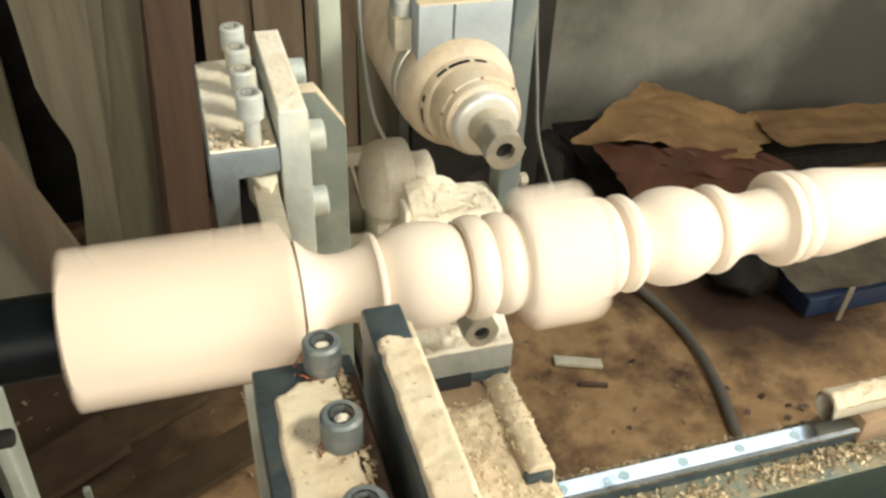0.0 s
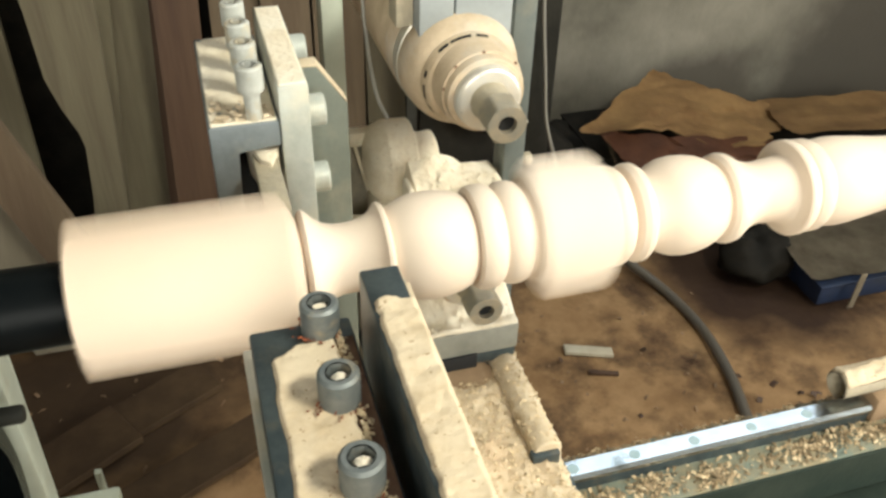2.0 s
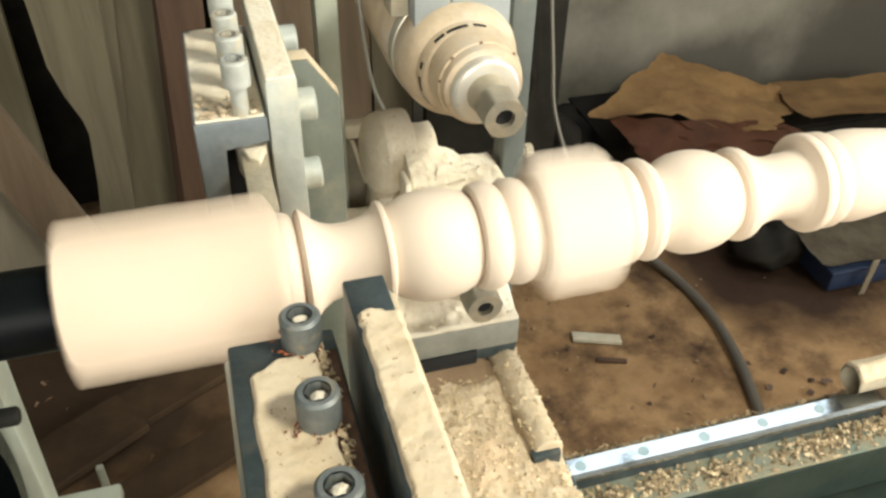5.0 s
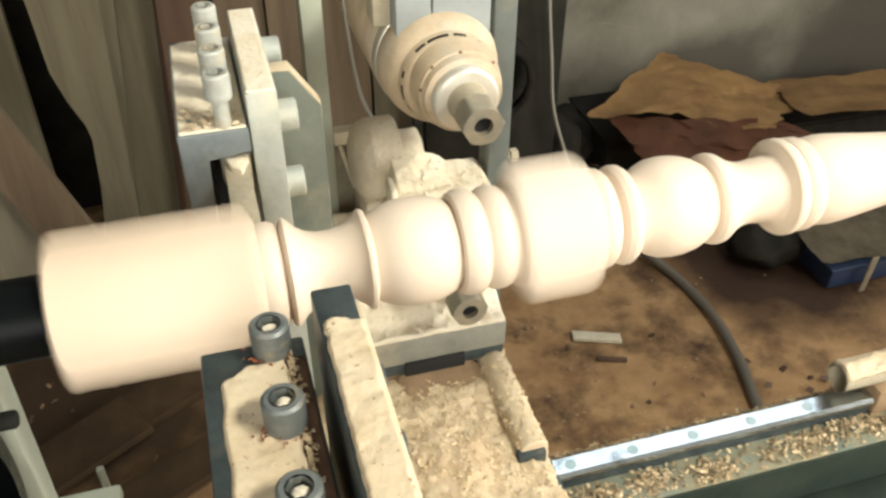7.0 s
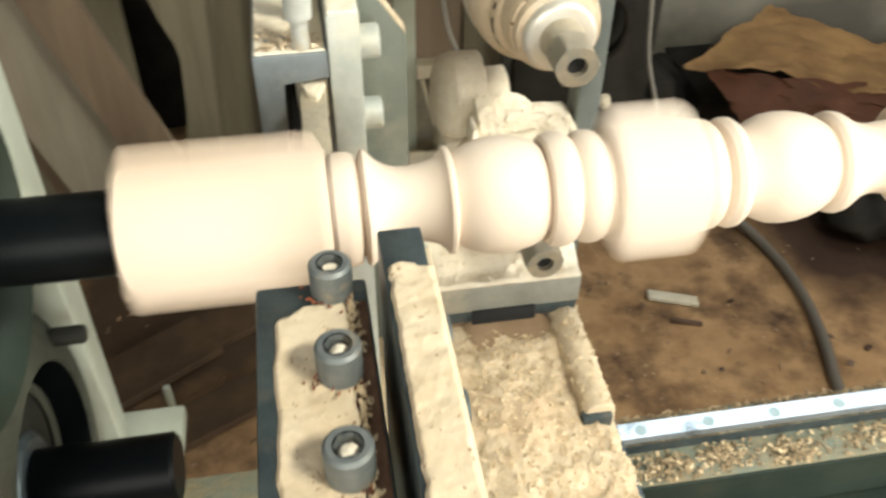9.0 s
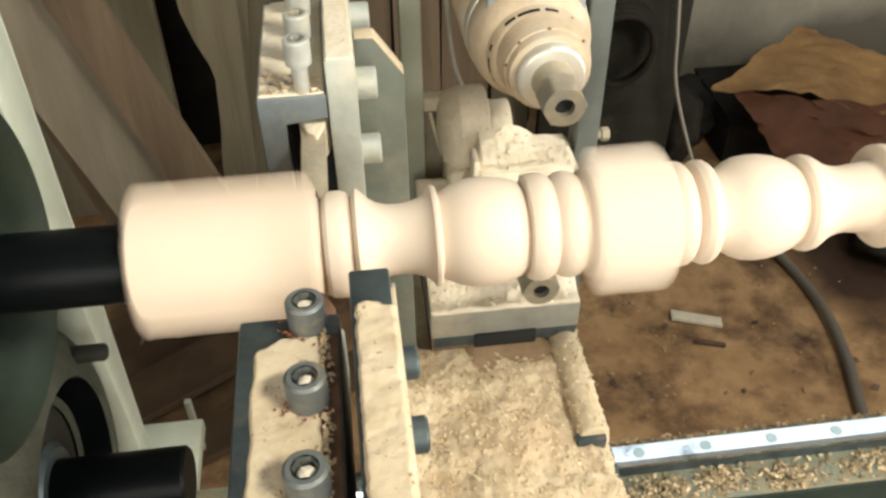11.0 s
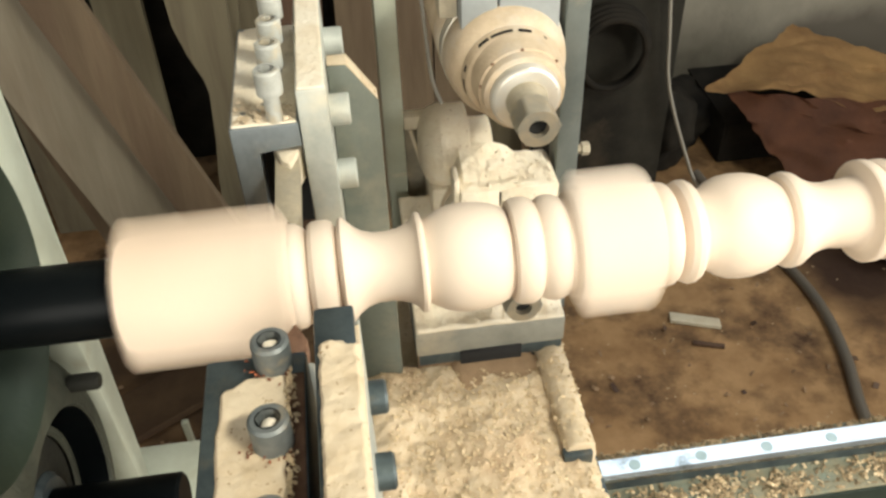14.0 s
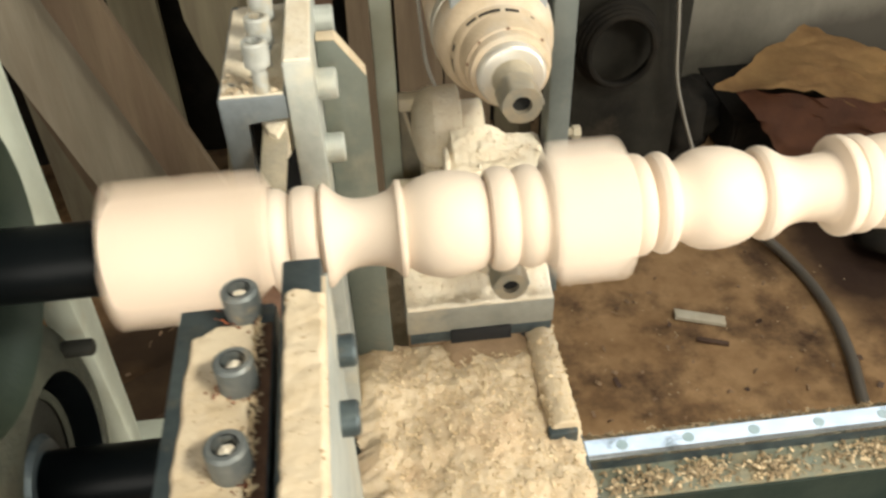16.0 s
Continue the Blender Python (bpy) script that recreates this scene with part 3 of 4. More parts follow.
def screw(parent, x, y, z_top, r, head, shank_to, mat, fill=False):
    """A socket head cap screw that stands upright, with a hexagonal socket."""
    bm = turned([(shank_to, r * 0.62), (z_top - head, r * 0.62), (z_top - head, r), (z_top - 0.0012, r), (z_top, r - 0.0012)], "z", (x, y), 28, caps=False)
    hexa = lambda a: r * 0.50 / math.cos((a % (math.pi / 3)) - math.pi / 6)
    turned([(z_top, r - 0.0012), (z_top, r * 0.62)], "z", (x, y), 28, bm, caps=False)
    turned([(z_top, r * 0.62), (z_top - head * 0.55, r * 0.60)], "z", (x, y), 28, bm, hexa, caps=False)
    bmesh.ops.remove_doubles(bm, verts=bm.verts, dist=0.00005)
    ob = part("cap_screw", bm, mat, parent)
    part("socket", turned([(z_top - head * 0.6, r * 0.62), (z_top - head * 0.5, r * 0.62)], "z", (x, y), 24), HOLE, ob, "dark hexagonal socket")
    if fill:
        part("dust_plug", lumpy(turned([(z_top - head * 0.5, r * 0.46), (z_top - 0.0036, r * 0.45), (z_top - 0.0020, r * 0.34), (z_top - 0.0014, r * 0.05)], "z", (x + r * 0.04, y - r * 0.10), 24), 0.0006, 400, x + y), CAKED, ob, "sawdust packed in the socket")
    return ob


def side_bolt(parent, x0, x1, y, z, r, mat):
    return part("side_bolt", turned([(x0, r), (x1 - 0.0012, r), (x1, r - 0.0012)], "x", (y, z), 24), mat, parent)


def build_rear_post():
    post = thing("rear_tool_post", (-0.03, 0.17, -0.30), "dusty grey steel tool post with four cap screws", "tool post")
    outline = [(-0.0785, -0.055), (-0.0785, 0.0310), (-0.0358, 0.0310), (-0.0358, 0.0135), (-0.0635, 0.0135), (-0.0635, -0.055)]
    part("clamp_block", prism(outline, "y", 0.104, 0.238, 0.0015), BLOCK, post, "blue-grey block under a film of sawdust")
    part("back_plate", box(-0.0352, -0.0165, 0.104, 0.231, -0.29, 0.0535, 0.0015), STEEL_GREY, post)
    part("angle_plate", prism([(-0.0160, -0.29), (-0.0160, 0.0390), (-0.0035, 0.0390), (0.0162, 0.0095), (0.0162, -0.29)], "y", 0.156, 0.170, 0.0015), TEAL, post, "chamfered upright plate")
    part("dust_edge", prism([(-0.0155, 0.0393), (-0.0155, 0.0402), (-0.0028, 0.0402), (0.0160, 0.0116), (0.0160, 0.0103), (-0.0034, 0.0393)], "y", 0.1565, 0.1695, 0.0002), DUST, post, "sawdust on the chamfered edge")
    # black blocks added to fill the recess with shade
    part("recess_shade_back", box(-0.0630, -0.0366, 0.205, 0.236, -0.125, 0.0130, 0), HOLE, post)
    part("recess_shade_side", box(-0.0630, -0.0615, 0.118, 0.204, -0.055, 0.0130, 0), HOLE, post)
    part("tool_bar", prism([(-0.0560, 0.204), (-0.0560, 0.122), (-0.0500, 0.098), (-0.0440, 0.092), (-0.0368, 0.112), (-0.0368, 0.204)], "z", -0.016, 0.0095, 0.0015), CAKED, post, "dusty tool bar ground to a point")
    part("cutter", prism([(-0.0430, 0.0340), (-0.0540, 0.052), (-0.0540, 0.13), (-0.0390, 0.13), (-0.0390, 0.046)], "z", -0.004, 0.006, 0.0006), DUSTY_STEEL, post, "pointed steel cutter")
    for y in (0.0945, 0.1275, 0.160, 0.195):
        screw(post, -0.0500, y + 0.016, 0.0668, 0.0081, 0.016, 0.030, SCREW)
    for y, z in ((0.132, 0.021), (0.132, -0.030), (0.205, 0.031)):
        side_bolt(post, -0.0165, -0.0035, y, z, 0.0105, STEEL_GREY)
    part("dust_film", sheet(-0.0770, -0.0372, 0.1055, 0.236, 24, 60, lambda x, y: 0.0316 + 0.0005 * rough(x, y, 160) + 0.0007 * rough(x, y, 45), 0.001), CAKED, post, "thin sawdust on the block", smooth=SOFT)
    part("dust_film", sheet(-0.0342, -0.0175, 0.1055, 0.229, 12, 60, lambda x, y: 0.0541 + 0.0004 * rough(x, y, 160, 3), 0.001), CAKED, post, "thin sawdust on the plate", smooth=SOFT)
    MOVERS.append(post)


def build_front_post():
    post = thing("front_tool_post", (-0.04, -0.18, -0.30), "dark steel tool post heaped with sawdust", "tool post")
    part("clamp_block", box(-0.0754, -0.0335, -0.285, -0.0975, 0.0125, 0.0460, 0.0015), STEEL_DARK, post)
    part("lower_jaw", box(-0.0788, -0.0640, -0.285, -0.0695, -0.055, 0.0110, 0.0012), STEEL_GREY, post, "grey lower jaw of the post")
    part("tool_plate", box(-0.0280, -0.0113, -0.285, -0.0938, -0.29, 0.0662, 0.0012), STEEL_DARK, post, "thick black steel plate on edge")
    part("face_plate", box(-0.0110, -0.0093, -0.285, -0.0970, -0.29, 0.0600, 0.0005), STEEL_GREY, post, "pale plate on the tool plate's side")
    part("tool_bar", box(-0.0580, -0.0335, -0.27, -0.0740, -0.018, 0.0120, 0.0012), STEEL_GREY, post)
    part("cutter", prism([(-0.0440, -0.0335), (-0.0540, -0.050), (-0.0540, -0.12), (-0.0380, -0.12), (-0.0380, -0.046)], "z", -0.012, -0.002, 0.0006), RUST, post, "pointed steel cutter")
    part("gusset", prism([(-0.0090, -0.29), (-0.0090, -0.040), (0.002, -0.042), (0.022, -0.0900), (0.022, -0.29)], "y", -0.185, -0.172, 0.0012), STEEL_DARK, post)
    for y in (-0.1045, -0.1445, -0.1845, -0.2245):
        screw(post, -0.0466, y, 0.0622, 0.0080, 0.0150, 0.044, SCREW_DARK, True)
    for y in (-0.105, -0.144):
        side_bolt(post, -0.0093, -0.0012, y, 0.018, 0.0078, STEEL_DARK)

    def block_dust(x, y):
        edge = min(1, max(0, (-0.1085 - y + 0.0025 * rough(x, y, 90) - 0.6 * max(0, -0.058 - x)) / 0.003)) * min(1, max(0, (x + 0.0697 + 0.0013 * rough(x, y, 60)) / 0.002)) * min(1, max(0, (-0.0412 - x + 0.002 * rough(x, y, 70, 4)) / 0.002))
        return 0.0450 + (0.0030 + 0.0006 * rough(x, y, 110)) * edge

    part("dust_bed", sheet(-0.0750, -0.0345, -0.28, -0.0985, 60, 240, block_dust, 0.0012), DUST, post, "pressed sawdust on the block", smooth=SOFT)
    # rust and the tool plate's shadow, put into one brown strip
    part("rust_shadow_strip", sheet(-0.0590, -0.0345, -0.28, -0.1100, 30, 90, lambda x, y: 0.0462 + 0.0002 * rough(x, y, 90), 0.0012), RUST, post, "rust-brown bare steel with the tool plate's shadow painted in", smooth=SOFT)

    def bar_dust(x, y):
        edge = min(1, max(0, (-0.1130 - y + 0.003 * rough(x, y, 110)) / 0.004)) * min(1, max(0, (x + 0.0270 + 0.0008 * rough(x, y, 150)) / 0.0015)) * min(1, max(0, (-0.0100 - x + 0.0008 * rough(x, y, 120, 3)) / 0.0016))
        return 0.0652 + (0.0032 + 0.0007 * rough(x, y, 110)) * edge

    part("dust_bed", sheet(-0.0275, -0.0096, -0.283, -0.105, 28, 260, bar_dust, 0.0012), DUST, post, "pressed sawdust along the plate's top", smooth=SOFT)
    MOVERS.append(post)

    def by_screw(g):
        y, a, r = g.choice((-0.1045, -0.1445, -0.1845, -0.2245)), g.uniform(1.9, 5.6), 0.0086 + abs(g.gauss(0, 0.0018))
        return -0.0466 + r * math.cos(a), y + r * math.sin(a), 0.0486 + 0.0008 * g.random()

    MOVERS.append(flakes("rust_flakes", 70, by_screw, 0.0007, (-0.045, -0.16, 0.048), "rusty red-brown flakes round the cap screws", 41, RUST_RED))
    MOVERS.append(flakes("wood_chips", 260, lambda g: (min(-0.0375, -0.0415 + abs(g.gauss(0, 0.0018))), g.uniform(-0.27, -0.108), 0.0476 + 0.0008 * g.random()), 0.0011, (-0.04, -0.16, 0.047), "wood chips strewn on the bare edge of the block", 42))


def motor(name, x, z, y0, mat, label, back=0.30):
    ob = thing(name, (x, y0 + 0.2, z - 0.046), label, "spindle motor")
    c, low = (x, z), (x - 0.002, z - 0.003)
    part("casing", turned([(y0 + 0.0825, 0.0372), (y0 + 0.086, 0.0405), (y0 + 0.092, 0.0436), (y0 + 0.101, 0.0456), (y0 + 0.1145, 0.0466), (y0 + 0.1150, 0.0463)], "y", low, 64, caps=False), mat, ob, "domed front shell of the casing")
    part("bare_band", turned([(y0 + 0.1150, 0.0462), (y0 + 0.1155, 0.0472), (y0 + 0.127, 0.0475), (y0 + 0.1275, 0.0472)], "y", low, 64, caps=False), MOTOR_WHITE, ob, "bare aluminium band round the casing")
    part("barrel", turned([(y0 + 0.1276, 0.0470), (y0 + 0.129, 0.0480), (y0 + back, 0.0484), (y0 + back + 0.01, 0.040)], "y", low, 64), mat, ob)
    part("slot_ring", turned([(y0 + 0.0708, 0.0270), (y0 + 0.0710, 0.0325), (y0 + 0.0715, 0.0338), (y0 + 0.0735, 0.0352), (y0 + 0.0800, 0.0366), (y0 + 0.0824, 0.0371)], "y", low, 64, caps=False), mat, ob)
    part("nose", turned([(y0 + 0.0445, 0.0268), (y0 + 0.0455, 0.0288), (y0 + 0.0490, 0.0296), (y0 + 0.0520, 0.0298), (y0 + 0.0525, 0.0312), (y0 + 0.0600, 0.0328), (y0 + 0.0714, 0.0337)], "y", c, 64), mat, ob)
    part("end_cover", turned([(y0 + 0.0365, 0.0215), (y0 + 0.0380, 0.0240), (y0 + 0.0400, 0.0249), (y0 + 0.0446, 0.0251)], "y", c, 48), MOTOR_WHITE, ob, "bright end cover")
    part("shaft", turned([(y0 + 0.018, 0.0128), (y0 + 0.030, 0.0138), (y0 + 0.037, 0.0152)], "y", c, 32), DUSTY_STEEL, ob, "dust-caked shaft behind the nut")
    hexa = lambda a: 0.0138 / math.cos((a % (math.pi / 3)) - math.pi / 6)
    bm = turned([(y0 + 0.021, 0.0145), (y0 + 0.019, 0.0159), (y0 + 0.002, 0.0159), (y0, 0.0140), (y0, 0.0068)], "y", c, 60, shape=hexa, caps=False)
    turned([(y0, 0.0068), (y0 + 0.018, 0.0064)], "y", c, 60, bm, caps=False)
    bmesh.ops.remove_doubles(bm, verts=bm.verts, dist=0.00005)
    nut = part("collet_nut", bm, NUT, ob, "six-sided collet nut")
    part("bore", turned([(y0 + 0.005, 0.0067), (y0 + 0.007, 0.0067)], "y", c, 24), HOLE, nut)
    # slots of uneven length round the ring: angle in degrees, half length
    for angle, long in ((127, 0.0045), (104, 0.0082), (77, 0.0050), (50, 0.0016), (29, 0.0026), (5, 0.0064), (-20, 0.0040), (165, 0.0026), (188, 0.0060), (213, 0.0042), (240, 0.0070), (268, 0.0045), (300, 0.0070)):
        bm = bmesh.new()
        n = 5
        rows = []
        for u, r in ((y0 + 0.0752, 0.0357), (y0 + 0.0782, 0.0364)):
            ends = [radians(angle) + (2 * k / n - 1) * long / 0.036 for k in range(n + 1)]
            rows.append([bm.verts.new((low[0] + r * math.cos(b), u, low[1] + r * math.sin(b))) for b in ends])
        for k in range(n):
            bm.faces.new((rows[0][k], rows[0][k + 1], rows[1][k + 1], rows[1][k]))
        bmesh.ops.solidify(bm, geom=bm.faces[:], thickness=0.0012)
        part("cooling_slot", bm, HOLE, ob)
    for angle in (135, 92, 40, 170):
        a = radians(angle)
        part("nose_screw", turned([(y0 + 0.0519, 0.0013), (y0 + 0.0528, 0.0013)], "y", (x + 0.0304 * math.cos(a), z + 0.0304 * math.sin(a)), 10), RUST, ob)
    for angle in (112, 18, 197, 250, 305):
        a = radians(angle)
        part("cover_screw", turned([(y0 + 0.0368, 0.0015), (y0 + 0.0390, 0.0015)], "y", (x + 0.0208 * math.cos(a), z + 0.0208 * math.sin(a)), 10), HOLE, ob)
    MOVERS.append(ob)
    return ob


def build_motor_clamp():
    ob = thing("motor_clamp", (0.126, 0.27, -0.05), "pale split aluminium clamp round the spindle motor", "clamp")
    part("clamp_half", box(0.0820, 0.1085, 0.212, 0.30, 0.010, 0.0695, 0.0015), CLAMP, ob)
    part("clamp_half", box(0.1097, 0.1545, 0.212, 0.30, -0.030, 0.0695, 0.0015), CLAMP, ob)
    part("clamp_screw", turned([(0.055, 0.006), (0.066, 0.006), (0.067, 0.005)], "z", (0.0755, 0.235), 20), SCREW, ob)
    part("clamp_lug", box(0.0680, 0.0815, 0.226, 0.25, 0.030, 0.0550, 0.0015), DUSTY_STEEL, ob)
    part("clamp_dust", sheet(0.0825, 0.1540, 0.2130, 0.2990, 40, 40, lambda x, y: 0.0700 + 0.0006 * rough(x, y, 90), 0.001), DUST, ob, "thin sawdust on the clamp", smooth=SOFT)
    MOVERS.append(ob)


def build_lower_clamp():
    ob = thing("motor_clamp", (0.120, 0.25, -0.2335), "split clamp round the lower motor, caked in pale sawdust", "clamp")
    part("clamp_half", box(0.0790, 0.1120, 0.2090, 0.2560, -0.2330, -0.1190, 0.0022), CAKED, ob)
    part("clamp_half", box(0.1136, 0.1630, 0.2090, 0.2560, -0.2330, -0.1190, 0.0022), CAKED, ob)
    part("slit", box(0.1121, 0.1135, 0.2110, 0.2550, -0.2300, -0.1200, 0), HOLE, ob)
    part("clamp_ear", box(0.0740, 0.0789, 0.2130, 0.2350, -0.1330, -0.1080, 0.0018), CAKED, ob)

    def crust(x, y):
        edge = min(1, max(0, min(x - 0.0800, 0.1622 - x, y - 0.2100) / 0.004))
        hollow = math.exp(-((x - 0.147) / 0.012) ** 2 - ((y - 0.232) / 0.016) ** 2)
        back = max(0, (y - 0.222) / 0.034) * (1 if x < 0.120 else max(0.2, 1 - (x - 0.120) / 0.016))
        return -0.1200 + edge * (0.0022 + 0.0125 * back * (1 + 0.35 * rough(x, y, 60, 3)) - 0.0016 * hollow + 0.0016 * rough(x, y, 70) + 0.0008 * rough(x, y, 190, 5))

    part("dust_crust", sheet(0.0795, 0.1625, 0.2095, 0.2560, 70, 50, crust, 0.002), CAKED, ob, "cracked crust of pale sawdust", smooth=50)
    MOVERS.append(ob)
    MOVERS.append(flakes("wood_chips", 60, lambda g: (lambda x, y: (x, y, crust(x, y) + 0.0008))(g.gauss(0.128, 0.018), g.uniform(0.213, 0.250)), 0.0017, (0.12, 0.23, -0.118), "loose wood chips on the lower clamp", 14, CAKED))


def build_carriage():
    car = thing("carriage", (0.0, 0.1, -0.33), "steel carriage plate sliding on the linear rail", "carriage")
    part("bed_plate", box(-0.030, 0.1690, -0.30, 0.32, -0.318, -0.296, 0.002), STEEL_DARK, car)
    part("column", box(0.0240, 0.0420, 0.30, 0.325, -0.296, 0.50, 0.0015), PALE_PAINT, car, "pale upright column")
    part("column", box(0.1660, 0.1850, 0.235, 0.262, -0.296, 0.50, 0.0015), COLUMN, car, "teal-grey upright column")
    part("column_bolt", turned([(0.185, 0.0040), (0.1935, 0.0042), (0.194, 0.0062), (0.200, 0.0062), (0.201, 0.0050)], "x", (0.256, -0.1200), 6), DUSTY_STEEL, car, "dusty bolt head beside the column", smooth=0)
    part("round_bar", lumpy(turned([(0.0553, 0.0118)] + [(u, 0.0130) for u in ramp(0.0565, 0.178, 60)], "y", (0.1530, -0.2830), 32), 0.0013, 120), DUST, car, "round guide bar coated in sawdust")
    part("bar_holder", box(0.138, 0.1625, 0.050, 0.0600, -0.2965, -0.2790, 0.0015), STEEL_DARK, car, "dark steel holder of the bar")
    part("bracket", box(0.0300, 0.1640, 0.163, 0.30, -0.262, -0.2335, 0.0015), BRACKET, car, "grey bracket plate under the lower motor")
    part("bracket_edge", box(0.0320, 0.1630, 0.1645, 0.175, -0.2760, -0.2622, 0.001), STEEL_DARK, car, "dark lower edge of the bracket")
    part("bracket_slot", box(0.0690, 0.125, 0.1605, 0.1640, -0.2760, -0.2600, 0.001), HOLE, car)
    part("end_block", box(0.0420, 0.0880, 0.300, 0.314, -0.112, -0.098, 0.002), CAKED, car, "pale dusty bar behind the round housing")
    part("end_plate", box(0.0430, 0.0600, 0.316, 0.330, -0.29, -0.1125, 0.002), DUSTY_STEEL, car)
    part("gusset", prism([(0.0455, -0.1125), (0.0490, -0.1125), (0.0600, -0.1600), (0.0565, -0.1600)], "y", 0.300, 0.306, 0.0006), CAKED, car, "thin slanting stay")
    drum = part("drum", lumpy(turned([(0.0525, 0.004), (0.0530, 0.014), (0.0545, 0.0220), (0.0572, 0.0285), (0.0610, 0.0330), (0.0655, 0.0358), (0.0690, 0.0366), (0.0700, 0.0374)] + [(u, 0.0378) for u in ramp(0.0710, 0.0945, 12)] + [(0.0962, 0.0364), (0.0964, 0.0290)], "x", (0.290, -0.1240), 64), 0.0008, 60), CAKED, car, "round housing coated in pale sawdust", smooth=35)
    part("drum_collar", lumpy(turned([(0.0964, 0.0280)] + [(u, 0.0288) for u in ramp(0.0970, 0.115, 10)] + [(0.1164, 0.0270), (0.1166, 0.010)], "x", (0.284, -0.1270), 48), 0.0008, 70), CAKED, drum, smooth=35)
    part("drum_base", box(0.0600, 0.1200, 0.258, 0.32, -0.236, -0.150, 0.004), CAKED, drum)
    part("riser", box(0.0310, 0.1360, 0.166, 0.180, -0.295, -0.262, 0.001), BROWN_SHADE_DUST, car, "sawdust-coated riser, its shade painted brown")
    MOVERS.append(car)

    def slope(x, y):
        f = min(1, max(0, (y - 0.108) / 0.056))
        side = min(1, max(0, min(x - 0.048, 0.150 - x) / 0.020))
        return -0.2960 + (0.0060 + 0.0155 * f ** 1.6 * side) + 0.0010 * rough(x, y, 40, 6) + 0.0005 * rough(x, y, 150, 2)

    MOVERS.append(solo("sawdust_slope", sheet(0.040, 0.156, 0.100, 0.1655, 50, 34, slope, 0.004), BROWN_SHADE_DUST, (0.1, 0.13, -0.296), "smooth brown dust sloping up to the bracket, shade painted into its brown", "sawdust", kind="stuff", smooth=SOFT))

    def heap(x, y):
        base = -0.294
        back = max(0, y - 0.10) * 0.10
        mound = 0.010 * math.exp(-((x + 0.002) / 0.014) ** 2) * max(0, 1 + rough(y, 3.0, 30)) + 0.016 * math.exp(-((x - 0.075) / 0.045) ** 2 - ((y - 0.06) / 0.055) ** 2) + 0.012 * math.exp(-((x - 0.02) / 0.03) ** 2 - ((y - 0.12) / 0.04) ** 2)
        edge = min(1, max(0, (0.1700 - x) / 0.012))
        return base + (0.006 + back + mound + 0.0034 * rough(x, y, 48) + 0.0035 * rough(x, y, 21, 4) + 0.0012 * rough(x, y, 170, 2)) * edge

    mound = sheet(-0.0170, 0.1695, -0.20, 0.1650, 115, 200, heap, 0.006)
    for v in mound.verts:
        f = max(0.0, (v.co.x - 0.140) / 0.03) + 2 * max(0.0, (-0.002 - v.co.x) / 0.015)
        v.co.x += (0.0045 * rough(v.co.y, 0, 55) + 0.002 * rough(v.co.y, 0, 190) - 0.003) * f
    dust = solo("sawdust_heap", mound, HEAP, (0.08, 0, -0.296), "heap of pale sawdust lying on the carriage plate", "sawdust", kind="stuff", smooth=SOFT)
    MOVERS.append(dust)
    MOVERS.append(flakes("wood_chips", 2600, lambda g: (lambda x, y: (x, y, heap(x, y) + 0.001))(g.uniform(-0.004, 0.166), g.uniform(-0.12, 0.160)), 0.0015, (0.08, 0, -0.29), "loose pale wood chips on the sawdust heap", 3))

    MOVERS.append(solo("sawdust_bank", sheet(0.031, 0.163, 0.1640, 0.285, 60, 50, lambda x, y: -0.2330 + 0.004 + max(0, y - 0.175) * 0.5 + 0.0025 * rough(x, y, 45) + 0.0008 * rough(x, y, 150, 8), 0.006), CAKED, (0.1, 0.2, -0.233), "sawdust bank on the bracket", "sawdust", kind="stuff", smooth=SOFT))
    MOVERS.append(flakes("wood_chips", 120, lambda g: (lambda x, y: (x, y, -0.2280 + max(0, y - 0.175) * 0.5))(g.uniform(0.035, 0.16), g.uniform(0.166, 0.21)), 0.0018, (0.1, 0.2, -0.233), "loose pale wood chips on the bracket", 4, CAKED))
    MOVERS.append(solo("sawdust_bank", sheet(-0.029, 0.0315, 0.1, 0.30, 30, 60, lambda x, y: -0.2920 + 0.003 * rough(x, y, 60) + 0.0016 * rough(x, y, 150, 8), 0.004), DUST, (0.0, 0.2, -0.296), "sawdust bank beside the rear tool post", "sawdust", kind="stuff", smooth=SOFT))
    MOVERS.append(flakes("wood_chips", 150, lambda g: (lambda a, y: (0.1530 + 0.0132 * math.sin(a), y, -0.2830 + 0.0132 * math.cos(a)))(g.uniform(-1.5, 1.3), g.uniform(0.058, 0.175)), 0.0017, (0.153, 0.1, -0.283), "pale wood chips clinging to the round bar", 31))
    MOVERS.append(flakes("wood_chips", 60, lambda g: (g.uniform(-0.074, -0.039), min(0.107 + abs(g.gauss(0, 0.013)), 0.2), 0.0325 + 0.002 * g.random()), 0.0019, (-0.05, 0.12, 0.032), "pale wood chips on the rear tool post", 32, DUST))
    wire = solo("thin_cable", cable([(0.066, 0.345, 0.12), (0.066, 0.340, 0.02), (0.0685, 0.332, -0.035), (0.070, 0.308, -0.066), (0.0755, 0.290, -0.081)], 0.0016), CABLE_PALE, (0.07, 0.3, -0.09), "thin pale cable hanging beside the motor", "cable")
    MOVERS.append(wire)


build_rear_post()
build_front_post()
motor("spindle_motor", 0.1182, 0.0009, 0.1150, MOTOR, "dusty round spindle motor with a collet nut")
motor("spindle_motor", 0.1159, -0.1755, 0.1236, MOTOR, "lower spindle motor buried in sawdust", 0.135)
build_motor_clamp()
build_lower_clamp()
build_carriage()

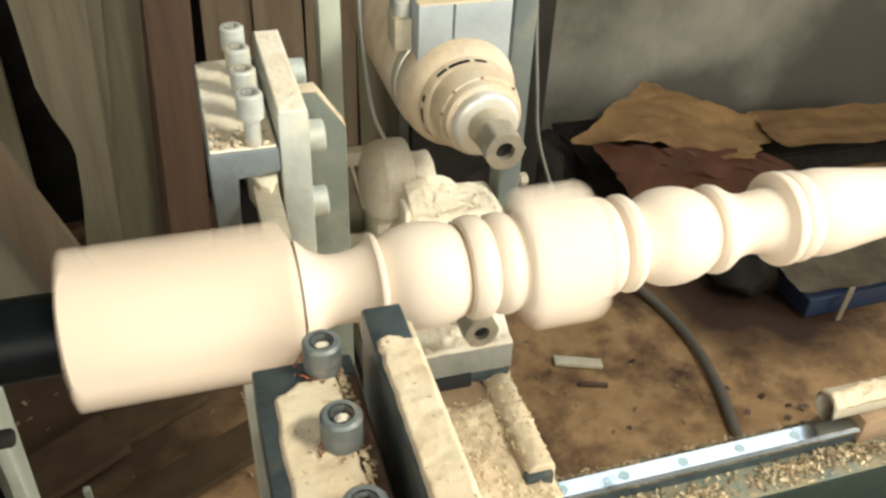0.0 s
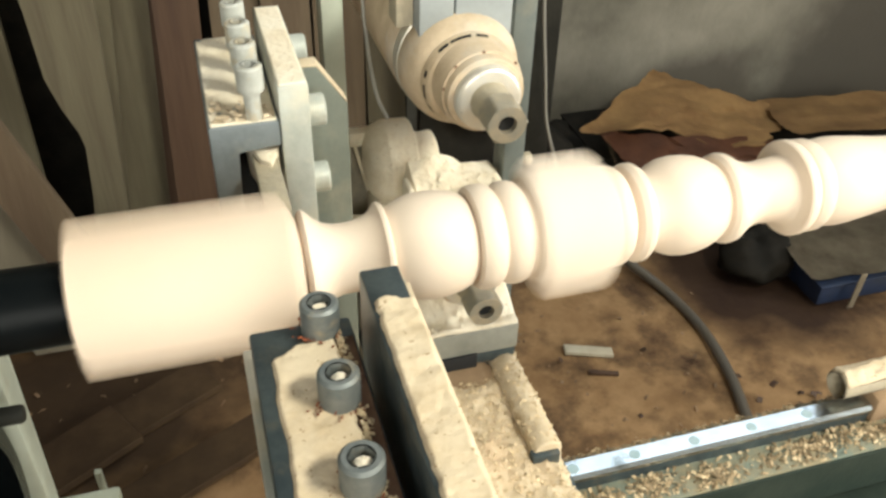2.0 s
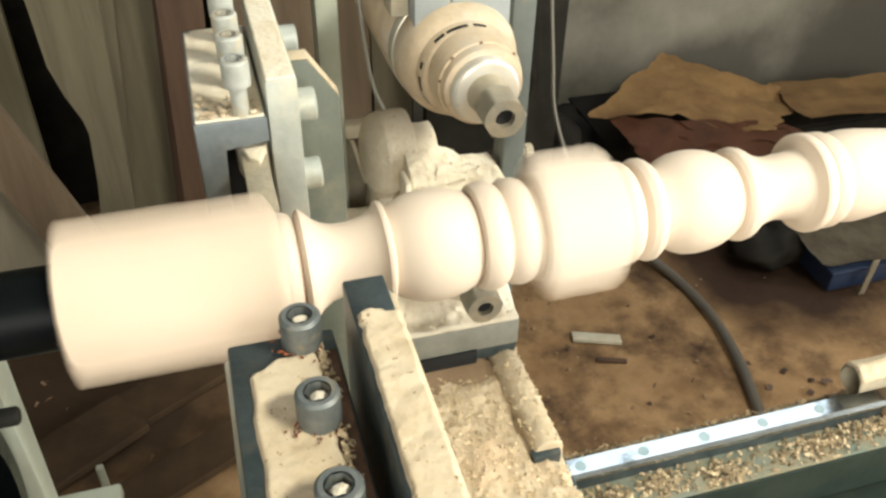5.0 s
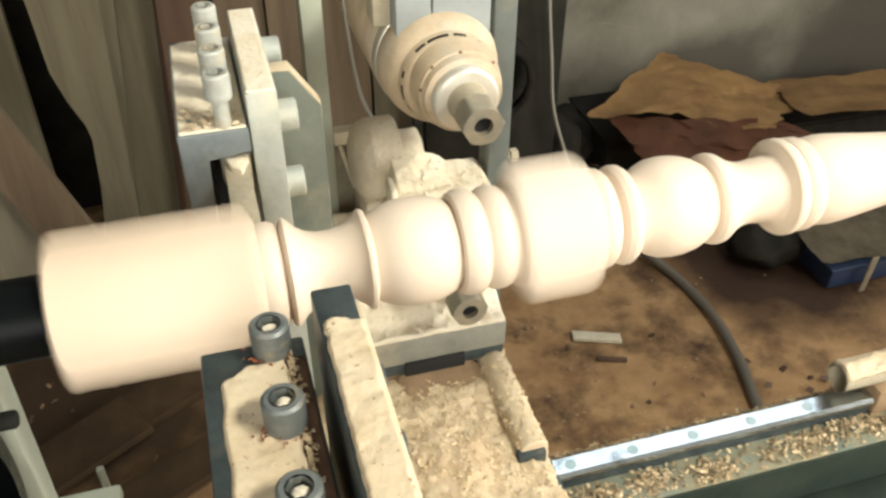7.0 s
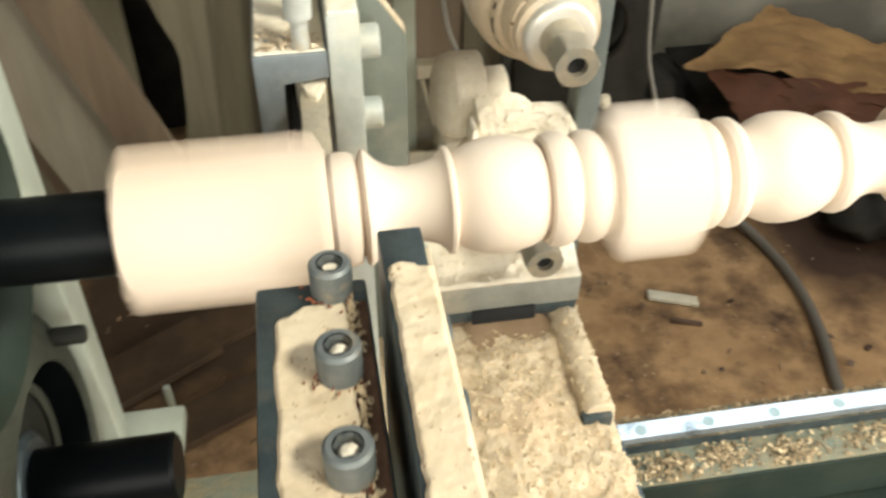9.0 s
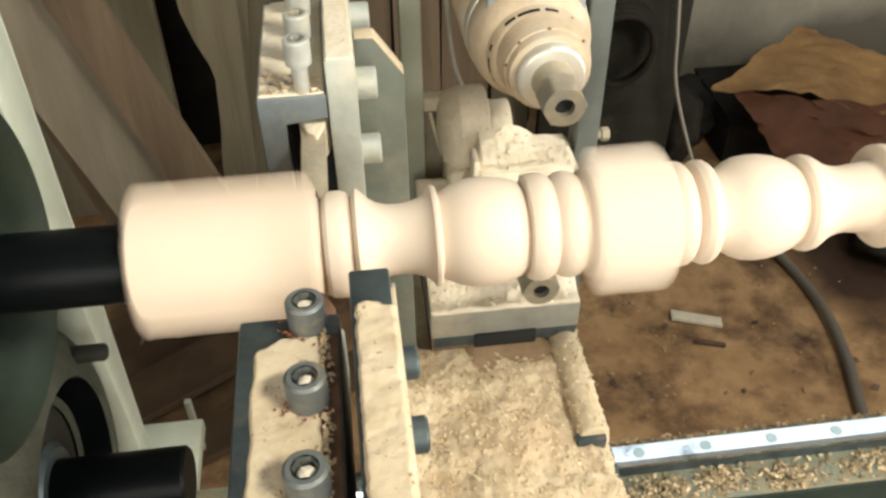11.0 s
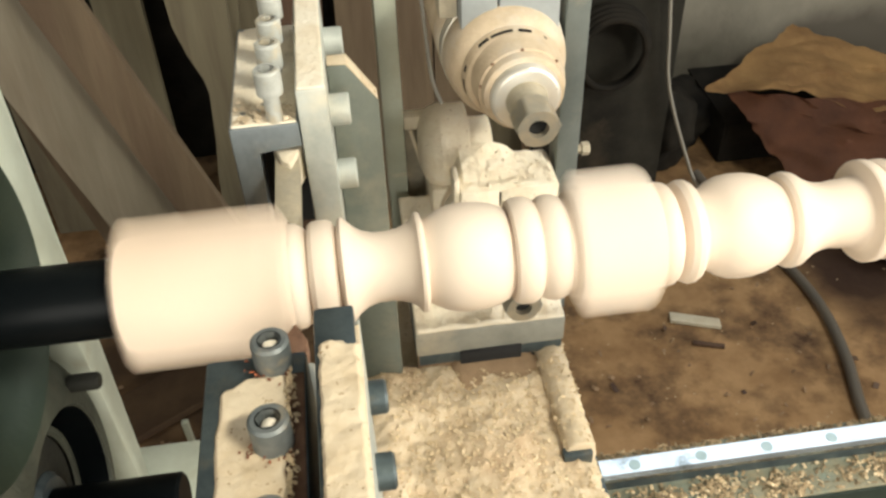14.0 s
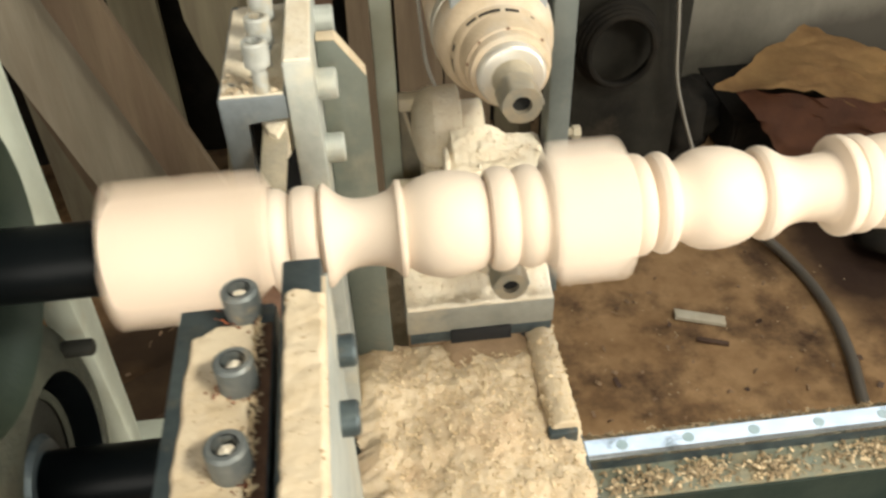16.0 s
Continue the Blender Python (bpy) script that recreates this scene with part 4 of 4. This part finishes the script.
# ---- chips on the bed ----
PATCHES = [(0.19, 0.036, 0.020), (0.25, 0.040, 0.012), (0.31, 0.034, 0.016), (0.40, 0.038, 0.022), (0.46, 0.042, 0.030), (0.53, 0.036, 0.035), (0.62, 0.040, 0.040)]


def on_ledge(g):
    """A spot on the front ledge: most chips lie in drifts, some apart."""
    if g.random() < 0.2:
        return g.uniform(0.15, 0.75), g.uniform(0.0235, 0.052), -0.3425 + 0.002 * g.random()
    x, y, r = PATCHES[g.randrange(len(PATCHES))]
    u, v = g.gauss(0, 1), g.gauss(0, 1)
    y = min(max(y + v * 0.0065, 0.0235), 0.0535)
    return x + u * r, y, -0.3428 + 0.005 * math.exp(-(u * u + v * v) / 2) * g.random() + (0.012 * g.random() if r > 0.025 and y > 0.03 else 0) * math.exp(-u * u - v * v)


flakes("wood_chips", 900, on_ledge, 0.0021, (0.4, 0.04, -0.343), "brown wood chips drifted along the bed's front ledge", 5, BED_CHIP)
flakes("wood_chips", 400, on_ledge, 0.0020, (0.4, 0.04, -0.343), "pale wood chips drifted along the bed's front ledge", 15)
flakes("wood_chips", 900, lambda g: (g.uniform(0.15, 0.75), 0.0725 + 0.0165 * math.sqrt(g.random()), -0.3427 + 0.004 * g.random() ** 2), 0.0019, (0.4, 0.081, -0.343), "wood chips strewn behind the rail", 6, BED_CHIP)

# ---- behind: floor clutter, planks, wall ----


def board(name, x0, x1, y, lean, z_top, mat, label, slant=0.0, thick=0.022, y_foot=None):
    """A board that stands on the floor and leans back (lean) and sideways (slant), in metres over its height."""
    bm = bmesh.new()
    h = z_top - FLOOR_Z
    n = 8
    rows = []
    for i in range(n + 1):
        f = i / n
        wob = 0.003 * math.sin(5 * f + x0 * 30)
        xa, xb, yy, z = x0 + slant * f + wob, x1 + slant * f + wob, y + lean * f, FLOOR_Z + h * f
        rows.append([bm.verts.new(p) for p in ((xa, yy, z), (xb, yy, z), (xb, yy + thick, z), (xa, yy + thick, z))])
    for p, q in zip(rows, rows[1:]):
        for i in range(4):
            bm.faces.new((p[i], p[(i + 1) % 4], q[(i + 1) % 4], q[i]))
    bm.faces.new(rows[0])
    bm.faces.new(rows[-1])
    return solo(name, bm, mat, ((x0 + x1) / 2, y, FLOOR_Z), label, "plank", "planks against the wall", smooth=0)


def build_planks():
    waney = [(-0.400, 0.70), (-0.392, -0.20), (-0.383, -0.36), (-0.379, -0.50), (-0.362, -0.565), (-0.338, -0.625), (-0.333, -0.660), (-0.345, -0.78), (-0.359, -0.88), (-0.372, FLOOR_Z), (-0.296, FLOOR_Z), (-0.268, -0.62), (-0.200, 0.70)]
    solo("plank", prism(waney, "y", 1.355, 1.377, 0.002), PLANK_OLIVE, (-0.33, 1.366, FLOOR_Z), "olive-brown plank with a waney edge leaning on the wall", "plank", "planks against the wall", smooth=0)
    board("plank", -0.370, -0.306, 1.385, 0.07, 0.75, PLANK_OLIVE, "weathered olive-brown plank behind another", 0.20)
    board("plank", -0.303, -0.205, 1.405, 0.07, 0.75, PLANK_OLIVE, "weathered olive-brown plank leaning on the wall", 0.13)
    board("plank", -0.212, -0.175, 1.46, 0.07, 0.7, PLANK_RED, "narrow dark plank leaning on the wall", 0.12)
    board("plank", -0.186, -0.098, 1.32, 0.08, 0.8, PLANK_RED, "dark red-brown plank leaning on the wall", 0.095)
    board("plank", -0.050, 0.055, 1.42, 0.16, 0.75, PLANK_TAN, "tan wooden plank leaning on the wall", 0.03)
    board("plank", 0.060, 0.165, 1.40, 0.18, 0.8, PLANK_TAN, "brown wooden plank leaning on the wall", 0.03)
    board("plank", 0.175, 0.290, 1.45, 0.16, 0.7, PLANK_TAN, "brown wooden plank leaning on the wall", 0.03)
    board("plank", 0.305, 0.40, 1.47, 0.18, 0.75, PLANK_OLIVE, "weathered plank leaning on the wall", 0.02)
    board("plank", -0.343, -0.243, 1.15, 0.10, 0.35, PLANK_TAN, "tan plank slanting across the others", -0.50)
    board("plank", -0.520, -0.362, 1.19, 0.10, 0.35, PLANK_GREY, "wide grey-brown plank slanting across the others", -0.49, thick=0.05)
    board("plank", -0.600, -0.535, 1.24, 0.10, 0.35, PLANK_TAN, "narrow brown plank slanting behind another", -0.36)
    board("plank", -0.545, -0.445, 1.395, 0.06, 0.7, PLANK_OLIVE, "weathered plank standing behind the slanting ones", 0.02)
    board("plank", -0.800, -0.650, 1.44, 0.18, 0.7, PLANK_OLIVE, "wide weathered plank leaning on the wall", -0.05)
    board("plank", -0.960, -0.840, 1.40, 0.20, 0.7, PLANK_TAN, "tan wooden plank leaning on the wall", -0.05)


build_planks()
# added near-black sheet, standing in for the shade between the planks
solo("plank_gap_shade", prism([(-1.3 + 1.76 * i / 44, 1.735 + 0.018 * math.sin(i * 1.1) + 0.01 * math.sin(i * 2.7)) for i in range(45)] + [(0.46 - 1.76 * i / 44, 1.760 + 0.006 * math.sin(i)) for i in range(45)], "z", FLOOR_Z, 0.95, 0), BACKBOARD, (-0.4, 1.75, FLOOR_Z), "dark creased sheet added behind the planks as shade in their gaps", "tarpaulin")


def crumpled(name, corners, z_of, mat, label, category, nx=26, ny=18, thick=0.004, ragged=0.0):
    """A creased sheet over four corners (x, y), its height given by z_of(u, v)."""
    a, b, c, d = (Vector(p) for p in corners)
    bm = bmesh.new()
    grid = {}
    for i in range(nx + 1):
        for j in range(ny + 1):
            u, v = i / nx, j / ny
            p = a * (1 - u) * (1 - v) + b * u * (1 - v) + c * u * v + d * (1 - u) * v
            w = 0.012 * rough(u, v, 7, a.x)
            p += ragged * Vector((rough(u, v, 3, 4.0) + 0.5 * rough(u, v, 9, 2.0), rough(u, v, 3, 9.0) + 0.5 * rough(u, v, 9, 5.0)))
            grid[i, j] = bm.verts.new((p.x + w, p.y + w, z_of(u, v) + 0.012 * rough(u, v, 3.5, a.y)))
    for i in range(nx):
        for j in range(ny):
            bm.faces.new((grid[i, j], grid[i + 1, j], grid[i + 1, j + 1], grid[i, j + 1]))
    bmesh.ops.solidify(bm, geom=bm.faces[:], thickness=thick)
    low = min(v.co.z for v in bm.verts)
    return solo(name, bm, mat, (a.x, a.y, low), label, category)


def build_clutter():
    for x0, x1, y0, y1, top, mat, label in ((0.93, 1.40, 1.43, 1.70, -0.935, DARK, "dark box under brown sheets"), (1.44, 2.1, 1.46, 1.57, -0.985, DARK, "dark box beside the wall")):
        crate = thing("cardboard_box", ((x0 + x1) / 2, (y0 + y1) / 2, FLOOR_Z), label, "box")
        part("body", box(x0, x1, y0, y1, FLOOR_Z + 0.003, top, 0.006), mat, crate)
        part("flap", box(x0 + 0.01, x1 - 0.01, y0 - 0.006, y0 - 0.001, top - 0.07, top - 0.002, 0.001), mat, crate)
        part("lid", box(x0 - 0.003, x1 + 0.003, y0 - 0.003, y1 + 0.003, top + 0.001, top + 0.008, 0.002), mat, crate)
    def draped(u, v):
        near, far = -0.800 - 0.085 * u, -0.775 - 0.150 * u
        return near + (far - near) * v + 0.012 * math.sin(5.5 * u) * (1 - v)

    crumpled("brown_sheet", [(0.835, 1.39), (1.37, 1.34), (1.60, 1.53), (1.165, 1.63)], draped, CARD, "crumpled brown cardboard sheet over the box", "cardboard", 44, 30, ragged=0.022)
    crumpled("brown_sheet", [(1.475, 1.36), (2.2, 1.30), (2.2, 1.60), (1.53, 1.61)], lambda u, v: (-0.880 - 0.045 * u) * (1 - v) + (-0.905 - 0.045 * u) * v, CARD, "flat brown cardboard sheet over a box", "cardboard", ragged=0.012)
    crumpled("red_brown_sheet", [(1.08, 1.19), (1.78, 1.15), (1.42, 1.36), (0.89, 1.395)], lambda u, v: (FLOOR_Z + 0.03) * (1 - v) + (-0.812 - 0.085 * u) * v, CARD_RED, "red-brown cardboard sheet sloping to the floor", "cardboard", 40, 24, ragged=0.02)
    tray = thing("blue_tray", (1.55, 0.97, FLOOR_Z), "dark blue plastic tray under grey-brown cardboard", "tray")
    part("body", box(1.255, 1.90, 0.868, 1.10, FLOOR_Z + 0.012, FLOOR_Z + 0.074, 0.008), BLUE, tray)
    part("rim", box(1.249, 1.906, 0.862, 1.106, FLOOR_Z + 0.066, FLOOR_Z + 0.0755, 0.003), BLUE, tray)
    part("foot", box(1.29, 1.35, 0.90, 1.06, FLOOR_Z + 0.002, FLOOR_Z + 0.0115, 0.002), DARK, tray)
    crumpled("cardboard_sheet", [(1.225, 0.878), (1.92, 0.835), (1.92, 1.15), (1.235, 1.16)], lambda u, v: FLOOR_Z + 0.096 + 0.012 * v, CARD_GREY, "grey-brown cardboard lying on the blue tray", "cardboard", ragged=0.008)
    solo("paper_strip", prism([(1.330, FLOOR_Z + 0.008), (1.346, FLOOR_Z + 0.008), (1.352, FLOOR_Z + 0.112), (1.334, FLOOR_Z + 0.112)], "y", 0.845, 0.848, 0.0004), CARD_GREY, (1.34, 0.846, FLOOR_Z), "pale paper strip hanging over the tray's edge", "paper")
    crumpled("paper_scrap", [(1.30, 1.16), (1.50, 1.12), (1.52, 1.28), (1.33, 1.30)], lambda u, v: FLOOR_Z + 0.06 + 0.05 * v, CARD, "brown paper scrap lying on the floor", "paper")
    solo("green_box", box(1.385, 1.47, 1.20, 1.30, FLOOR_Z, -0.93, 0.006), GREEN, (1.42, 1.25, FLOOR_Z), "small dark green box beside the brown box", "box")
    for x, y, r, h in ((0.84, 1.60, 0.12, 0.085), (0.78, 1.47, 0.08, 0.12), (1.185, 1.045, 0.085, 0.065)):
        bm = bmesh.new()
        bmesh.ops.create_icosphere(bm, subdivisions=4, radius=1, matrix=Matrix.LocRotScale((x, y, FLOOR_Z + h * 0.9), None, (r, r, h)))
        lumpy(bm, 0.03, 14, x)
        for v in bm.verts:
            v.co.z = max(v.co.z, FLOOR_Z + 0.006)
        solo("dark_bag", bm, DARK, (x, y, FLOOR_Z), "dark slumped bag standing on the floor", "bag", "bags by the wall")
    solo("offcut", prism([(0.611, 0.884), (0.712, 0.846), (0.717, 0.870), (0.616, 0.909)], "z", FLOOR_Z, FLOOR_Z + 0.010, 0.001), OFFCUT, (0.66, 0.89, FLOOR_Z), "pale flat wood offcut lying on the floor", "offcut")
    solo("offcut", prism([(0.636, 0.812), (0.698, 0.790), (0.701, 0.799), (0.639, 0.822)], "z", FLOOR_Z, FLOOR_Z + 0.008, 0.001), PLANK_RED, (0.67, 0.80, FLOOR_Z), "small dark offcut lying on the floor", "offcut")
    solo("floor_cable", cable([(0.83, 1.34, FLOOR_Z + 0.05), (0.872, 1.16, FLOOR_Z + 0.03), (0.930, 1.02, FLOOR_Z + 0.012), (0.948, 0.87, FLOOR_Z + 0.012), (0.930, 0.72, FLOOR_Z + 0.012), (0.888, 0.55, FLOOR_Z + 0.012), (0.87, 0.30, FLOOR_Z + 0.012)], 0.0118), RUBBER, (0.95, 0.8, FLOOR_Z), "thick grey cable curving over the floor", "cable")
    solo("hanging_cord", cable([(0.64, 1.33, 0.3), (0.665, 1.33, -0.3), (0.695, 1.33, -0.60), (0.72, 1.33, -0.76), (0.80, 1.32, -0.98), (0.84, 1.32, FLOOR_Z + 0.01)], 0.0044), CORD, (0.7, 1.4, FLOOR_Z), "pale cord hanging down the wall", "cord")
    coil = thing("cable_coil", (0.46, 1.2, FLOOR_Z), "dark coil of cable hanging by the wall", "coil")
    for i in range(4):
        ring = [(0.560 + (0.075 + 0.006 * i) * math.cos(a), 1.30 + 0.012 * i, -0.630 + (0.085 + 0.005 * i) * math.sin(a)) for a in (2 * math.pi * k / 12 for k in range(13))]
        part("loop", cable(ring, 0.008, 8, 4), DARK, coil)
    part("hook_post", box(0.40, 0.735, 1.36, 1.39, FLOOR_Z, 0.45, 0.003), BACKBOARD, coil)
    flakes("floor_chips", 260, lambda g: (g.uniform(-0.6, 0.95), g.uniform(0.35, 1.25), FLOOR_Z + 0.003), 0.005, (0.5, 0.8, FLOOR_Z), "wood chips trodden into the floor", 9, FLOOR_CHIP)
    flakes("floor_crumbs", 16, lambda g: (g.gauss(0.78, 0.16), g.gauss(0.66, 0.16), FLOOR_Z + 0.004), 0.008, (0.78, 0.66, FLOOR_Z), "dark crumbs of bark and dirt on the floor", 51, PLANK_RED)
    for k, (x, y, w, d, r) in enumerate(((-0.38, 0.90, 0.5, 0.10, 0.5), (-0.30, 0.72, 0.55, 0.09, 0.45), (-0.52, 0.80, 0.45, 0.12, 0.55))):
        bm = box(-w / 2, w / 2, -d / 2, d / 2, 0.0, 0.018, 0.002)
        bmesh.ops.transform(bm, matrix=pose(x, y, FLOOR_Z + 0.002 + 0.004 * k, 0, 0, math.degrees(r)), verts=bm.verts)
        solo("floor_board", bm, FLOOR_BOARD, (x, y, FLOOR_Z), "brown board lying flat on the floor", "board", "boards on the floor", smooth=0)


build_clutter()

# ---- what moves ----
SLIDE = [
    (0.0, 0.0000), (0.5, -0.0009), (1.0, -0.0020), (1.5, -0.0032), (2.0, -0.0036),
    (2.5, -0.0040), (3.0, -0.0047), (3.5, -0.0059), (6.0, -0.0113), (6.5, -0.0123),
    (7.0, -0.0124), (7.5, -0.0137), (8.0, -0.0150), (8.5, -0.0157), (9.0, -0.0163),
    (9.5, -0.0165), (10.0, -0.0171), (12.5, -0.0215), (13.0, -0.0229), (13.5, -0.0244),
    (14.0, -0.0260), (14.5, -0.0265), (15.0, -0.0261), (15.5, -0.0268), (16.0, -0.0270),
]


def build_flying_chips():
    """Chips that the cutter throws off: each one waits at the cutter, flies once and comes to rest on the floor."""
    rng = random.Random(77)
    me = bpy.data.meshes.new("flying_chip")
    a, b, c, th = 0.0026, 0.0010, 0.0009, 0.0004
    verts = [(u, v, w + dz) for dz in (0, th) for u, v, w in ((-a, -b, 0), (0, -b, c), (a, -b, 0), (a, b, 0), (0, b, c), (-a, b, 0))]
    faces = [(0, 1, 4, 5), (1, 2, 3, 4), (6, 11, 10, 7), (7, 10, 9, 8)] + [(i, (i + 1) % 6, 6 + (i + 1) % 6, 6 + i) for i in range(6)]
    me.from_pydata(verts, [], faces)
    me.materials.append(BED_CHIP)
    flights = []
    for k in range(120):
        ob = new("flying_chip", me)
        tagged(ob, "pale wood chip thrown off by the cutter", "wood chip", "chips thrown off by the cutter")
        start = Vector((rng.uniform(-0.058, -0.040), rng.uniform(0.036, 0.050), rng.uniform(-0.034, -0.018)))
        speed = Vector((rng.uniform(0.4, 2.1), rng.uniform(0.5, 1.9), rng.uniform(-0.6, 1.1)))
        t0 = 0.05 + 15.3 * (k + rng.random()) / 120
        fall = (speed.z + math.sqrt(speed.z ** 2 + 2 * 9.8 * (start.z - FLOOR_Z - 0.006))) / 9.8
        spun = rng.uniform(-500, 500)
        rows = [(0.0, pose(start.x, start.y, start.z + AXIS)), (t0, pose(start.x, start.y, start.z + AXIS))]
        steps = 7
        for i in range(1, steps + 1):
            t = fall * i / steps
            p = start + speed * t + Vector((0, 0, -4.9 * t * t))
            rows.append((t0 + t, pose(p.x, p.y, p.z + AXIS, 0, 0, spun * t)))
        rows.append((max(16.0, t0 + fall + 0.1), rows[-1][1]))
        flights.append((ob, rows))
    return flights


FLIGHTS = build_flying_chips()


def motions():
    for chip, rows in FLIGHTS:
        walk(chip, rows)
    for ob in MOVERS:
        b = BASE[ob]
        walk(ob, [(t, pose(b.x + s, b.y, b.z + AXIS)) for t, s in SLIDE])
    walk(sleeve, [(t, pose(s, 0, 0)) for t, s in SLIDE])
    spin = [(k / FPS, pose(0, 0, AXIS, 89.0 * k, 0, 0)) for k in range(16 * FPS + 1)]
    walk(workpiece, spin)


motions()
